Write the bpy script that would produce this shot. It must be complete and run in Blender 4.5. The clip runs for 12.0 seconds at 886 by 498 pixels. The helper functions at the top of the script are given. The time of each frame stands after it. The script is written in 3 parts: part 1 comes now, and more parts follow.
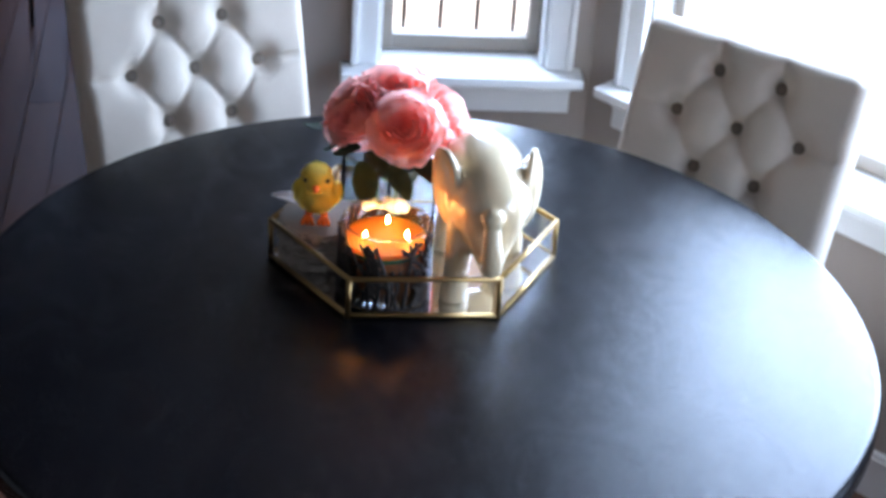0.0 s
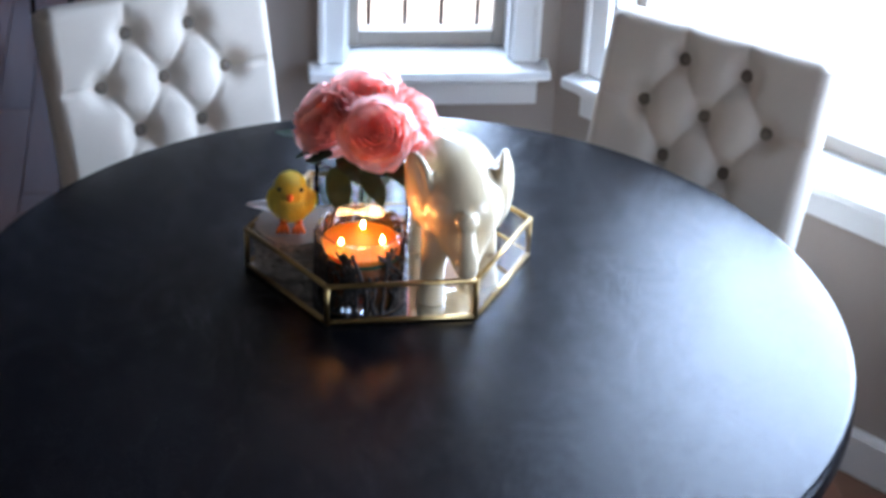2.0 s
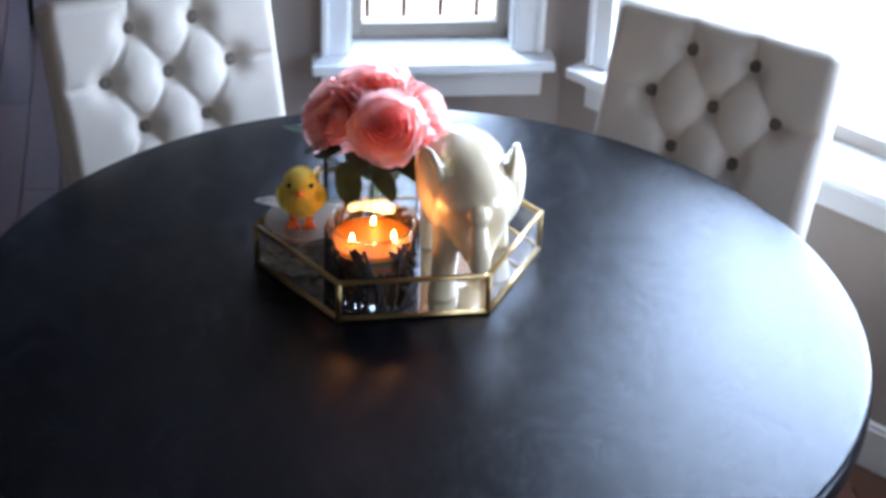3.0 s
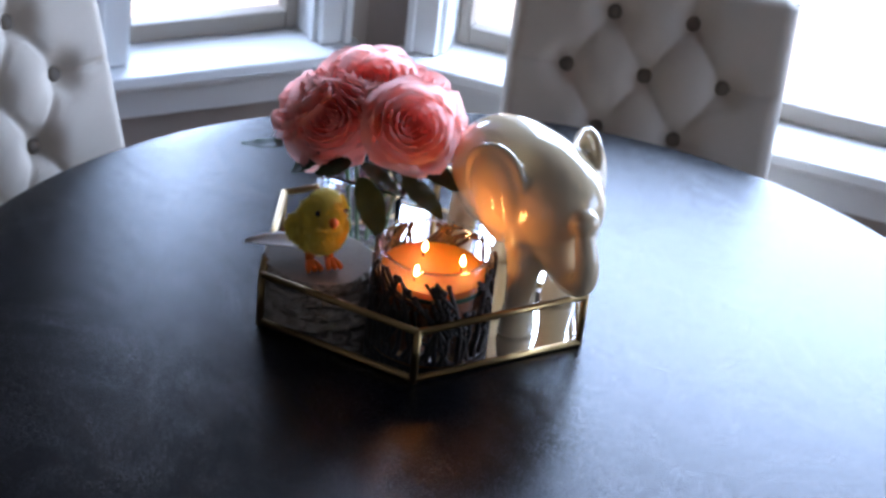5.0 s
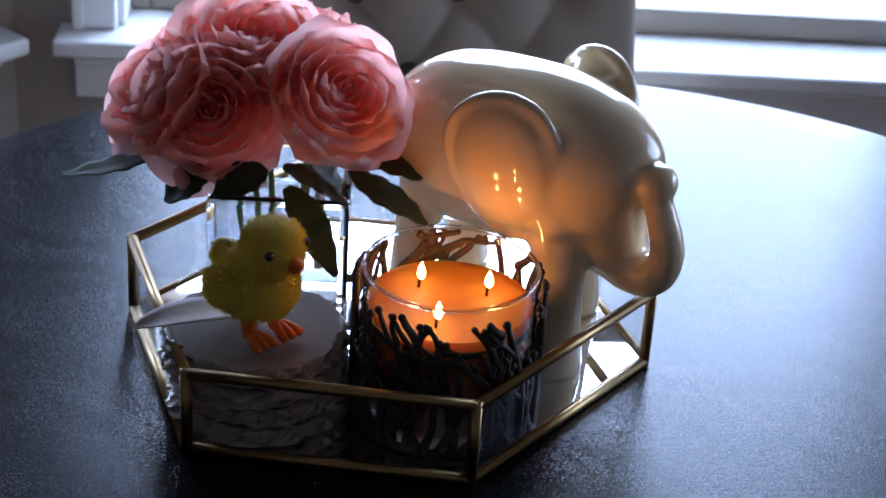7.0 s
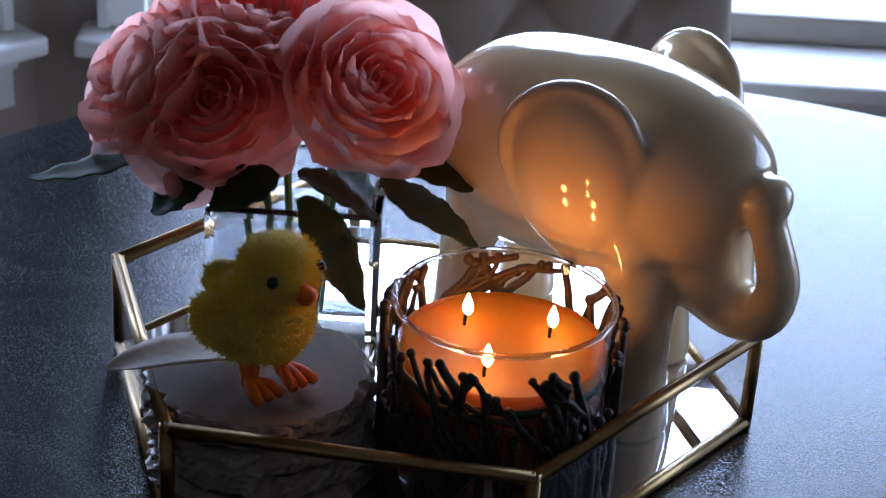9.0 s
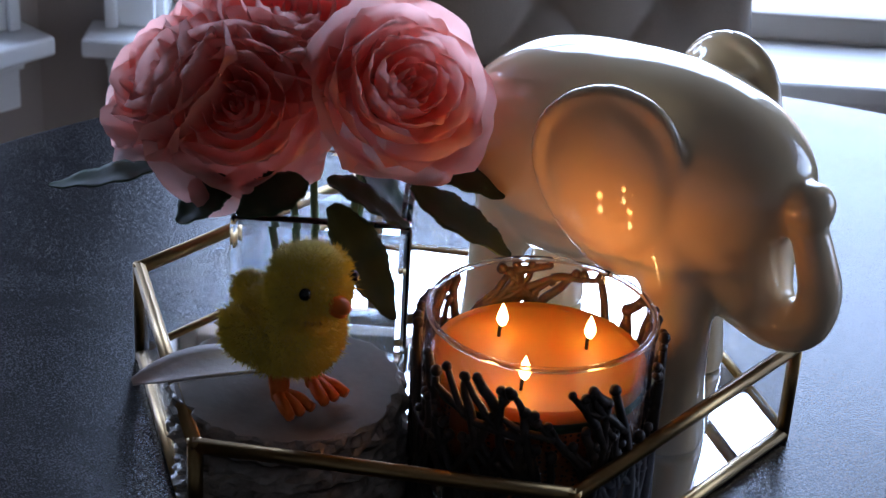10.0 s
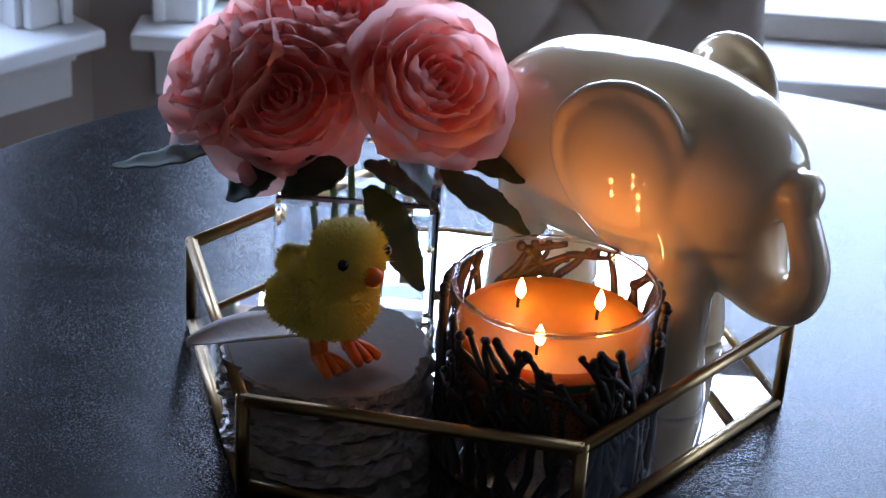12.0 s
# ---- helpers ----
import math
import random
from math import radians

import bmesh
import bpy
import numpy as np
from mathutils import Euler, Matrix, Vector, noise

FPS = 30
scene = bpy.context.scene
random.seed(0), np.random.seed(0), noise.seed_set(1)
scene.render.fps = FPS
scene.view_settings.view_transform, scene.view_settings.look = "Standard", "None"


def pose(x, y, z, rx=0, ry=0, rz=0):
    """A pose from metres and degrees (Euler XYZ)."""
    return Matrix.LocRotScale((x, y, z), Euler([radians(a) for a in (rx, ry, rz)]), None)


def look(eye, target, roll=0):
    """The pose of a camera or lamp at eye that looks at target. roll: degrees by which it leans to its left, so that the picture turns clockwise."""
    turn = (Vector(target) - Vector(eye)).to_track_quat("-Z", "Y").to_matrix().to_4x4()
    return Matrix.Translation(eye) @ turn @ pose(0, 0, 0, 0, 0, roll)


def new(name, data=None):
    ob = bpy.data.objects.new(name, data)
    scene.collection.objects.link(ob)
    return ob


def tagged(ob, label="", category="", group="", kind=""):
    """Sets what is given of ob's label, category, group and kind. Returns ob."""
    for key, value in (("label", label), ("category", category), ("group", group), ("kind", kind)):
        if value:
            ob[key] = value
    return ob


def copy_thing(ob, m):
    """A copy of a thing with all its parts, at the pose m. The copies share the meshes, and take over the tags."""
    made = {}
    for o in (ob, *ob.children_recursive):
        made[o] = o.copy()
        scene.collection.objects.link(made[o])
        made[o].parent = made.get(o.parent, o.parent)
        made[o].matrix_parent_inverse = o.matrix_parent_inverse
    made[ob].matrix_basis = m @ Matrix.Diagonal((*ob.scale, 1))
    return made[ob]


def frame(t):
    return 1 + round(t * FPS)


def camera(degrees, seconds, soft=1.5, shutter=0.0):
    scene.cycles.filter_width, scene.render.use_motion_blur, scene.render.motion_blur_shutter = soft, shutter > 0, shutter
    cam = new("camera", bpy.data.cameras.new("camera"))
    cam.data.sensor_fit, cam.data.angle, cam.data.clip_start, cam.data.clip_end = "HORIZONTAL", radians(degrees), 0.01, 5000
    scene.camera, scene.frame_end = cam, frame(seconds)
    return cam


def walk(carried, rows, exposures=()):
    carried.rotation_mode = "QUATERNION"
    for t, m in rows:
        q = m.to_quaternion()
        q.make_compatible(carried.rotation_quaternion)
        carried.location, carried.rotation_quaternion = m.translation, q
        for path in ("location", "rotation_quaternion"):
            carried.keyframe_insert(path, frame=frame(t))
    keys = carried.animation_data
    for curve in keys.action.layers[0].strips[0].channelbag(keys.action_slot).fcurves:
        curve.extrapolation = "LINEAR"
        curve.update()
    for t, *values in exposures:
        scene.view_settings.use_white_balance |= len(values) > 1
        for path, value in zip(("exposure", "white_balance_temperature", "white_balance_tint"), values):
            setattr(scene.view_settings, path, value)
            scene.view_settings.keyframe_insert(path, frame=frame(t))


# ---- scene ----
# ---- camera ----
cam = camera(27.0, 12.0)
cam.data.dof.use_dof = True
cam.data.dof.focus_distance = 1.10
cam.data.dof.aperture_fstop = 20.0
PATH = [
    (0, (-0.2765, -2.3519, 2.1582), (-0.1364, -1.3244, 1.5543), 4.13),
    (0.5, (-0.3129, -2.3372, 2.1917), (-0.1574, -1.3196, 1.5749), 4.23),
    (1, (-0.3454, -2.3415, 2.1835), (-0.1760, -1.3275, 1.5646), 2.12),
    (1.5, (-0.3169, -2.3357, 2.1785), (-0.1508, -1.3155, 1.5688), 1.45),
    (2, (-0.2817, -2.3505, 2.2057), (-0.1246, -1.3337, 1.5880), 2.31),
    (2.5, (-0.2729, -2.3744, 2.2341), (-0.1198, -1.3606, 1.6106), 2.23),
    (4.5, (-0.7719, -1.8001, 1.9376), (-0.3711, -0.8431, 1.3345), 4.07),
    (5, (-0.9872, -1.5744, 1.8499), (-0.4223, -0.6904, 1.2672), 6.44),
    (5.5, (-1.0944, -1.3056, 1.7579), (-0.4186, -0.5132, 1.1617), 3.61),
    (6, (-1.1633, -1.0448, 1.6628), (-0.3581, -0.3728, 1.0796), 4.20),
    (6.5, (-1.0526, -0.8940, 1.5727), (-0.2108, -0.2598, 0.9989), 3.96),
    (7, (-0.9450, -0.7653, 1.4912), (-0.1018, -0.1262, 0.9251), 3.70),
    (7.5, (-0.8551, -0.7161, 1.4598), (-0.0430, -0.0456, 0.8844), 2.45),
    (9.5, (-0.7494, -0.6131, 1.3530), (0.0708, 0.0704, 0.8051), 3.46),
    (10, (-0.7461, -0.6004, 1.3581), (0.0747, 0.0788, 0.8058), 3.44),
    (10.5, (-0.7381, -0.6093, 1.3557), (0.0769, 0.0692, 0.7941), 3.11),
    (11, (-0.7482, -0.6117, 1.3555), (0.0649, 0.0667, 0.7910), 3.00),
    (11.5, (-0.7611, -0.6159, 1.3628), (0.0499, 0.0648, 0.7981), 3.15),
    (12, (-0.8190, -0.6669, 1.3980), (-0.0128, 0.0264, 0.8418), 3.62),
]
walk(cam, [(t, look(eye, target, roll)) for t, eye, target, roll in PATH],
     exposures=[(0, 1.3, 6600, 22), (2.5, 1.3, 6600, 22), (4.5, 0.97, 6550, 25), (5, 0.65, 6520, 26), (5.5, 0.38, 6500, 27), (6.5, 0.15, 6350, 28),
                (7.5, 0.25, 6350, 27), (9.5, -0.10, 6350, 28), (11, -0.18, 6350, 28), (12, 0.18, 6350, 27)])

# ---- world, sun, window light ----
SUN_EL, SUN_AZ = radians(72), radians(40)
world = bpy.data.worlds.new("world")
scene.world = world
world.use_nodes = True
wn = world.node_tree.nodes
sky = wn.new("ShaderNodeTexSky")
sky.sky_type, sky.sun_disc, sky.sun_elevation, sky.sun_rotation = "NISHITA", False, SUN_EL, SUN_AZ
world.node_tree.links.new(sky.outputs[0], wn["Background"].inputs[0])
wn["Background"].inputs[1].default_value = 0.15
sun_data = bpy.data.lights.new("sun", "SUN")
sun_data.energy, sun_data.angle, sun_data.color = 5.0, radians(0.5), (1.0, 0.95, 0.88)
sun = new("sun", sun_data)
sun.matrix_world = look((0, 0, 0), (-math.sin(SUN_AZ) * math.cos(SUN_EL), -math.cos(SUN_AZ) * math.cos(SUN_EL), -math.sin(SUN_EL)))


# ---- materials ----
def material(name, colour, rough=0.5, metal=0.0, second=None, scale=8.0, bump=0.0, bump_scale=60.0, stretch=(1, 1, 1), **extra):
    """Principled surface whose colour wanders between two tones at two scales, with fine relief."""
    m = bpy.data.materials.new(name)
    m.use_nodes = True
    n, ln = m.node_tree.nodes, m.node_tree.links
    b = n["Principled BSDF"]
    b.inputs["Roughness"].default_value, b.inputs["Metallic"].default_value = rough, metal
    for key, value in extra.items():
        b.inputs[key.replace("_", " ")].default_value = value
    b.inputs["Base Color"].default_value = (*colour, 1)
    co, mp = n.new("ShaderNodeTexCoord"), n.new("ShaderNodeMapping")
    mp.inputs["Scale"].default_value = stretch
    ln.new(co.outputs["Object"], mp.inputs["Vector"])
    if second:
        big, small, mix, ramp = n.new("ShaderNodeTexNoise"), n.new("ShaderNodeTexNoise"), n.new("ShaderNodeMath"), n.new("ShaderNodeMix")
        big.inputs["Scale"].default_value, small.inputs["Scale"].default_value = scale, scale * 9
        small.inputs["Detail"].default_value = 5
        mix.operation = "MULTIPLY_ADD"
        mix.inputs[1].default_value = 0.45
        ln.new(mp.outputs[0], big.inputs["Vector"]), ln.new(mp.outputs[0], small.inputs["Vector"])
        ln.new(small.outputs[0], mix.inputs[0])
        half = n.new("ShaderNodeMath")
        half.operation = "MULTIPLY"
        half.inputs[1].default_value = 0.6
        ln.new(big.outputs[0], half.inputs[0]), ln.new(half.outputs[0], mix.inputs[2])
        ramp.data_type = "RGBA"
        ramp.inputs[6].default_value, ramp.inputs[7].default_value = (*colour, 1), (*second, 1)
        ln.new(mix.outputs[0], ramp.inputs[0]), ln.new(ramp.outputs[2], b.inputs["Base Color"])
    if bump:
        tex, bp = n.new("ShaderNodeTexNoise"), n.new("ShaderNodeBump")
        tex.inputs["Scale"].default_value, tex.inputs["Detail"].default_value = bump_scale, 4
        bp.inputs["Strength"].default_value, bp.inputs["Distance"].default_value = bump, 0.002
        ln.new(mp.outputs[0], tex.inputs["Vector"]), ln.new(tex.outputs[0], bp.inputs["Height"])
        ln.new(bp.outputs[0], b.inputs["Normal"])
    return m


def glass(name, tint=(1, 1, 1), rough=0.0, ior=1.45):
    m = bpy.data.materials.new(name)
    m.use_nodes = True
    b = m.node_tree.nodes["Principled BSDF"]
    b.inputs["Base Color"].default_value = (*tint, 1)
    b.inputs["Roughness"].default_value, b.inputs["IOR"].default_value = rough, ior
    b.inputs["Transmission Weight"].default_value = 1
    return m


def thin_glass(name, tint=(1, 1, 1), least=0.04):
    """A pane without refraction: clear, with a Fresnel gloss."""
    m = bpy.data.materials.new(name)
    m.use_nodes = True
    n, ln = m.node_tree.nodes, m.node_tree.links
    n.remove(n["Principled BSDF"])
    clear, gloss, mix, fr = n.new("ShaderNodeBsdfTransparent"), n.new("ShaderNodeBsdfGlossy"), n.new("ShaderNodeMixShader"), n.new("ShaderNodeLayerWeight")
    power, scaled = n.new("ShaderNodeMath"), n.new("ShaderNodeMath")
    power.operation, power.inputs[1].default_value = "POWER", 5
    scaled.operation, scaled.inputs[1].default_value, scaled.inputs[2].default_value = "MULTIPLY_ADD", 0.8, least
    clear.inputs[0].default_value = (*tint, 1)
    gloss.inputs["Roughness"].default_value = 0.03
    fr.inputs["Blend"].default_value = 0.5
    ln.new(fr.outputs["Facing"], power.inputs[0]), ln.new(power.outputs[0], scaled.inputs[0]), ln.new(scaled.outputs[0], mix.inputs[0]), ln.new(clear.outputs[0], mix.inputs[1]), ln.new(gloss.outputs[0], mix.inputs[2])
    ln.new(mix.outputs[0], n["Material Output"].inputs["Surface"])
    return m


def petal_material(name, colour, second, share):
    """Silk that lets part of the light through."""
    m = material(name, colour, 0.55, second=second, scale=22, bump=0.12, bump_scale=150)
    n, ln = m.node_tree.nodes, m.node_tree.links
    b = n["Principled BSDF"]
    through_light, mix = n.new("ShaderNodeBsdfTranslucent"), n.new("ShaderNodeMixShader")
    mix.inputs[0].default_value = share
    ln.new(b.inputs["Base Color"].links[0].from_socket, through_light.inputs["Color"])
    ln.new(b.outputs[0], mix.inputs[1]), ln.new(through_light.outputs[0], mix.inputs[2])
    ln.new(mix.outputs[0], n["Material Output"].inputs["Surface"])
    return m


def glow(name, colour, strength):
    m = bpy.data.materials.new(name)
    m.use_nodes = True
    b = m.node_tree.nodes["Principled BSDF"]
    b.inputs["Base Color"].default_value = (*colour, 1)
    b.inputs["Emission Color"].default_value, b.inputs["Emission Strength"].default_value = (*colour, 1), strength
    return m


M_TABLE = material("black_wood", (0.002, 0.002, 0.003), 0.22, second=(0.006, 0.006, 0.008), scale=3, bump=0.16, bump_scale=620, stretch=(1.6, 1, 1), Specular_IOR_Level=0.30)
tn, tl = M_TABLE.node_tree.nodes, M_TABLE.node_tree.links
swirl, spread = tn.new("ShaderNodeTexNoise"), tn.new("ShaderNodeMapRange")
swirl.inputs["Scale"].default_value, swirl.inputs["Detail"].default_value, swirl.inputs["Distortion"].default_value = 5, 6, 2.5
spread.inputs["From Min"].default_value, spread.inputs["From Max"].default_value = 0.3, 0.7
spread.inputs["To Min"].default_value, spread.inputs["To Max"].default_value = 0.19, 0.26
tl.new(tn["Mapping"].outputs[0], swirl.inputs["Vector"]), tl.new(swirl.outputs[0], spread.inputs["Value"]), tl.new(spread.outputs[0], tn["Principled BSDF"].inputs["Roughness"])
pores, pore_mix = tn.new("ShaderNodeTexNoise"), tn.new("ShaderNodeMath")
pores.inputs["Scale"].default_value, pores.inputs["Detail"].default_value = 620, 1
pore_mix.operation, pore_mix.inputs[1].default_value = "MULTIPLY_ADD", 0.40
lowered = tn.new("ShaderNodeMath")
lowered.operation, lowered.inputs[1].default_value = "SUBTRACT", 0.20
tl.new(tn["Mapping"].outputs[0], pores.inputs["Vector"]), tl.new(pores.outputs[0], pore_mix.inputs[0]), tl.new(spread.outputs[0], lowered.inputs[0])
tl.new(lowered.outputs[0], pore_mix.inputs[2]), tl.new(pore_mix.outputs[0], tn["Principled BSDF"].inputs["Roughness"])
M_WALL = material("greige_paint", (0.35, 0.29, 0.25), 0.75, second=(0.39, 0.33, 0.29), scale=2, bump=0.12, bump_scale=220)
# Pale paint for the unseen walls, chosen to bounce light onto camera-side fronts.
M_WALL_BOUNCE = material("off_white_bounce_paint", (0.76, 0.71, 0.64), 0.75, second=(0.80, 0.75, 0.68), scale=2, bump=0.12, bump_scale=220)
# Unseen ceiling: greige taken darker than the walls to dim its tabletop reflection.
M_CEIL = material("darkened_ceiling_paint", (0.25, 0.22, 0.20), 0.9, second=(0.29, 0.26, 0.24), scale=2, bump=0.1, bump_scale=150)
M_TRIM = material("white_trim_paint", (0.78, 0.78, 0.77), 0.35, second=(0.82, 0.82, 0.80), scale=4, bump=0.04, bump_scale=120)
M_SASH = material("taupe_vinyl", (0.30, 0.25, 0.20), 0.5, second=(0.34, 0.29, 0.24), scale=6)
M_LINEN = material("oatmeal_linen", (0.52, 0.44, 0.35), 0.9, second=(0.59, 0.51, 0.42), scale=14, bump=0.5, bump_scale=700)
M_BUTTON = material("linen_button", (0.17, 0.13, 0.10), 0.85, second=(0.21, 0.17, 0.13), scale=30, bump=0.3, bump_scale=800)
M_LEGWOOD = material("dark_leg_wood", (0.03, 0.02, 0.015), 0.4, second=(0.05, 0.035, 0.025), scale=8, stretch=(4, 4, 1))
M_FLOOR = material("brown_hardwood", (0.13, 0.06, 0.035), 0.35, second=(0.22, 0.11, 0.065), scale=4, bump=0.15, bump_scale=50, stretch=(1, 8, 1))
M_PLANK = material("stained_oak_plank", (0.15, 0.062, 0.038), 0.35, second=(0.27, 0.12, 0.075), scale=4, bump=0.15, bump_scale=50, stretch=(8, 1, 1))
kn, kl = M_PLANK.node_tree.nodes, M_PLANK.node_tree.links
each, shift = kn.new("ShaderNodeObjectInfo"), kn.new("ShaderNodeHueSaturation")
tone = kn.new("ShaderNodeMapRange")
tone.inputs["To Min"].default_value, tone.inputs["To Max"].default_value = 0.7, 1.3
source = kn["Principled BSDF"].inputs["Base Color"].links[0].from_socket
kl.new(each.outputs["Random"], tone.inputs["Value"]), kl.new(tone.outputs[0], shift.inputs["Value"]), kl.new(source, shift.inputs["Color"]), kl.new(shift.outputs[0], kn["Principled BSDF"].inputs["Base Color"])
M_BRASS = material("aged_brass", (0.44, 0.29, 0.12), 0.34, 1.0, second=(0.30, 0.18, 0.07), scale=25, bump=0.08, bump_scale=200)
M_MIRROR = material("mirror_silver", (0.90, 0.90, 0.90), 0.02, 1.0)
M_GLASS = glass("clear_glass", (0.97, 0.985, 0.99))
M_JAR = thin_glass("jar_glass", least=0.05)
M_SIDE = thin_glass("tray_side_glass")
M_PANE = thin_glass("window_pane")
M_WATER = thin_glass("water", (0.96, 0.98, 0.99))
M_CERAMIC = material("cream_glazed_ceramic", (0.82, 0.63, 0.38), 0.10, second=(0.85, 0.67, 0.43), scale=6, bump=0.03, bump_scale=30, Coat_Weight=0.6, Coat_Roughness=0.04)
M_WAX = material("orange_wax", (0.40, 0.150, 0.009), 0.60, second=(0.44, 0.175, 0.013), scale=20, Subsurface_Weight=1.0, Subsurface_Scale=1.0, Subsurface_Radius=(0.022, 0.008, 0.002))
M_FLAME = glow("candle_flame", (1.0, 0.62, 0.20), 34)
M_WICK = material("burnt_wick", (0.02, 0.016, 0.014), 0.9)
M_CORAL = material("blackened_metal", (0.026, 0.020, 0.016), 0.45, 0.3, second=(0.060, 0.042, 0.030), scale=40, bump=0.2, bump_scale=300)
M_PAPER = material("orange_label", (0.40, 0.12, 0.02), 0.6)
pn, pl = M_PAPER.node_tree.nodes, M_PAPER.node_tree.links
dots, cut, ink = pn.new("ShaderNodeTexVoronoi"), pn.new("ShaderNodeMath"), pn.new("ShaderNodeMix")
dots.inputs["Scale"].default_value, dots.inputs["Randomness"].default_value = 330, 0.35
cut.operation, cut.inputs[1].default_value = "LESS_THAN", 0.33
ink.data_type = "RGBA"
ink.inputs[6].default_value, ink.inputs[7].default_value = (0.30, 0.085, 0.012, 1), (0.02, 0.010, 0.006, 1)
pl.new(pn["Mapping"].outputs[0], dots.inputs["Vector"]), pl.new(dots.outputs["Distance"], cut.inputs[0]), pl.new(cut.outputs[0], ink.inputs[0]), pl.new(ink.outputs[2], pn["Principled BSDF"].inputs["Base Color"])
M_GREEN = material("green_print", (0.03, 0.10, 0.04), 0.6, second=(0.04, 0.12, 0.05), scale=60)
M_STONE = material("grey_stone_face", (0.17, 0.125, 0.09), 0.8, second=(0.33, 0.255, 0.19), scale=20, bump=0.15, bump_scale=120)
M_STONE_EDGE = material("rough_silvered_edge", (0.13, 0.105, 0.083), 0.26, 0.15, second=(0.60, 0.51, 0.42), scale=60, bump=0.8, bump_scale=160)
M_FUZZ = material("yellow_plush", (0.86, 0.62, 0.05), 0.9, second=(0.93, 0.74, 0.12), scale=60, Sheen_Weight=0.4)
M_ORANGE = material("orange_felt", (0.85, 0.15, 0.01), 0.6, second=(0.92, 0.20, 0.015), scale=80)
M_EYE = material("black_bead", (0.01, 0.01, 0.01), 0.15)
M_RIBBON = material("pale_feather", (0.66, 0.58, 0.54), 0.7, second=(0.74, 0.66, 0.62), scale=40, bump=0.2, bump_scale=200)
M_PETAL = petal_material("pink_silk_petal", (0.99, 0.46, 0.41), (1.0, 0.66, 0.58), 0.74)
M_LEAF = petal_material("dark_green_leaf", (0.022, 0.050, 0.020), (0.050, 0.090, 0.036), 0.25)
M_STEM = material("green_stem", (0.06, 0.13, 0.04), 0.5, second=(0.09, 0.17, 0.05), scale=40)
M_PATIO = material("pale_concrete", (0.72, 0.68, 0.61), 0.9, second=(0.80, 0.76, 0.69), scale=0.8, bump=0.3, bump_scale=30)
M_FENCE = material("cedar_fence", (0.42, 0.24, 0.12), 0.8, second=(0.52, 0.32, 0.17), scale=3, stretch=(6, 6, 1), bump=0.3, bump_scale=20)
M_RAIL = material("dark_metal_rail", (0.05, 0.04, 0.035), 0.5, second=(0.07, 0.06, 0.05), scale=20)
M_CURTAIN = material("taupe_curtain", (0.30, 0.24, 0.21), 0.9, second=(0.36, 0.29, 0.26), scale=5, bump=0.3, bump_scale=300)
M_STICKER = material("blue_window_sticker", (0.08, 0.12, 0.42), 0.5, second=(0.10, 0.15, 0.48), scale=30)
M_STICKER_BAR = material("white_print", (0.75, 0.75, 0.78), 0.5)
M_DARKWOOD = material("dark_furniture_wood", (0.035, 0.018, 0.012), 0.45, second=(0.06, 0.03, 0.02), scale=5, stretch=(5, 1, 1))


# ---- mesh helpers ----
def mesh_object(name, bm, mat, smooth=True):
    bmesh.ops.recalc_face_normals(bm, faces=bm.faces)
    me = bpy.data.meshes.new(name)
    bm.to_mesh(me)
    bm.free()
    if smooth:
        me.shade_smooth()
    for one in mat if isinstance(mat, (list, tuple)) else (mat,):
        me.materials.append(one)
    return new(name, me)


def part(name, bm, mat, parent, label="", smooth=True):
    ob = mesh_object(name, bm, mat, smooth)
    ob.parent = parent
    if label:
        tagged(ob, label)
    return ob


def thing(name, label, category, m=None, group="", kind=""):
    ob = new(name)
    ob.empty_display_size = 0.05
    if m is not None:
        ob.matrix_world = m
    return tagged(ob, label, category, group, kind)


def box(bm, lo, hi, bevel=0.0, m=None, segments=2):
    lo, hi = Vector(lo), Vector(hi)
    made = bmesh.ops.create_cube(bm, size=1, matrix=Matrix.LocRotScale((lo + hi) / 2, None, hi - lo))
    if bevel:
        edges = list({e for v in made["verts"] for e in v.link_edges})
        out = bmesh.ops.bevel(bm, geom=edges, offset=bevel, segments=segments, affect="EDGES", profile=0.6)
        verts = list({v for f in out["faces"] for v in f.verts} | {v for v in made["verts"] if v.is_valid})
        linked = set(verts)
        for v in verts:
            for e in v.link_edges:
                linked.update(e.verts)
        verts = list(linked)
    else:
        verts = made["verts"]
    if m is not None:
        bmesh.ops.transform(bm, matrix=m, verts=verts)
    return bm


def new_box(lo, hi, bevel=0.0, m=None, segments=2):
    return box(bmesh.new(), lo, hi, bevel, m, segments)


def lathe(profile, steps=48, closed=False):
    """Surface of revolution round z from (radius, height) pairs."""
    bm = bmesh.new()
    rings = []
    for r, z in profile:
        if r < 1e-6:
            rings.append([bm.verts.new((0, 0, z))])
        else:
            rings.append([bm.verts.new((r * math.cos(2 * math.pi * i / steps), r * math.sin(2 * math.pi * i / steps), z)) for i in range(steps)])
    pairs = list(zip(rings, rings[1:])) + ([(rings[-1], rings[0])] if closed else [])
    for a, b in pairs:
        for i in range(steps):
            j = (i + 1) % steps
            ring = [a[i % len(a)], a[j % len(a)], b[j % len(b)], b[i % len(b)]]
            ring = list(dict.fromkeys(ring))
            if len(ring) > 2:
                bm.faces.new(ring)
    return bm


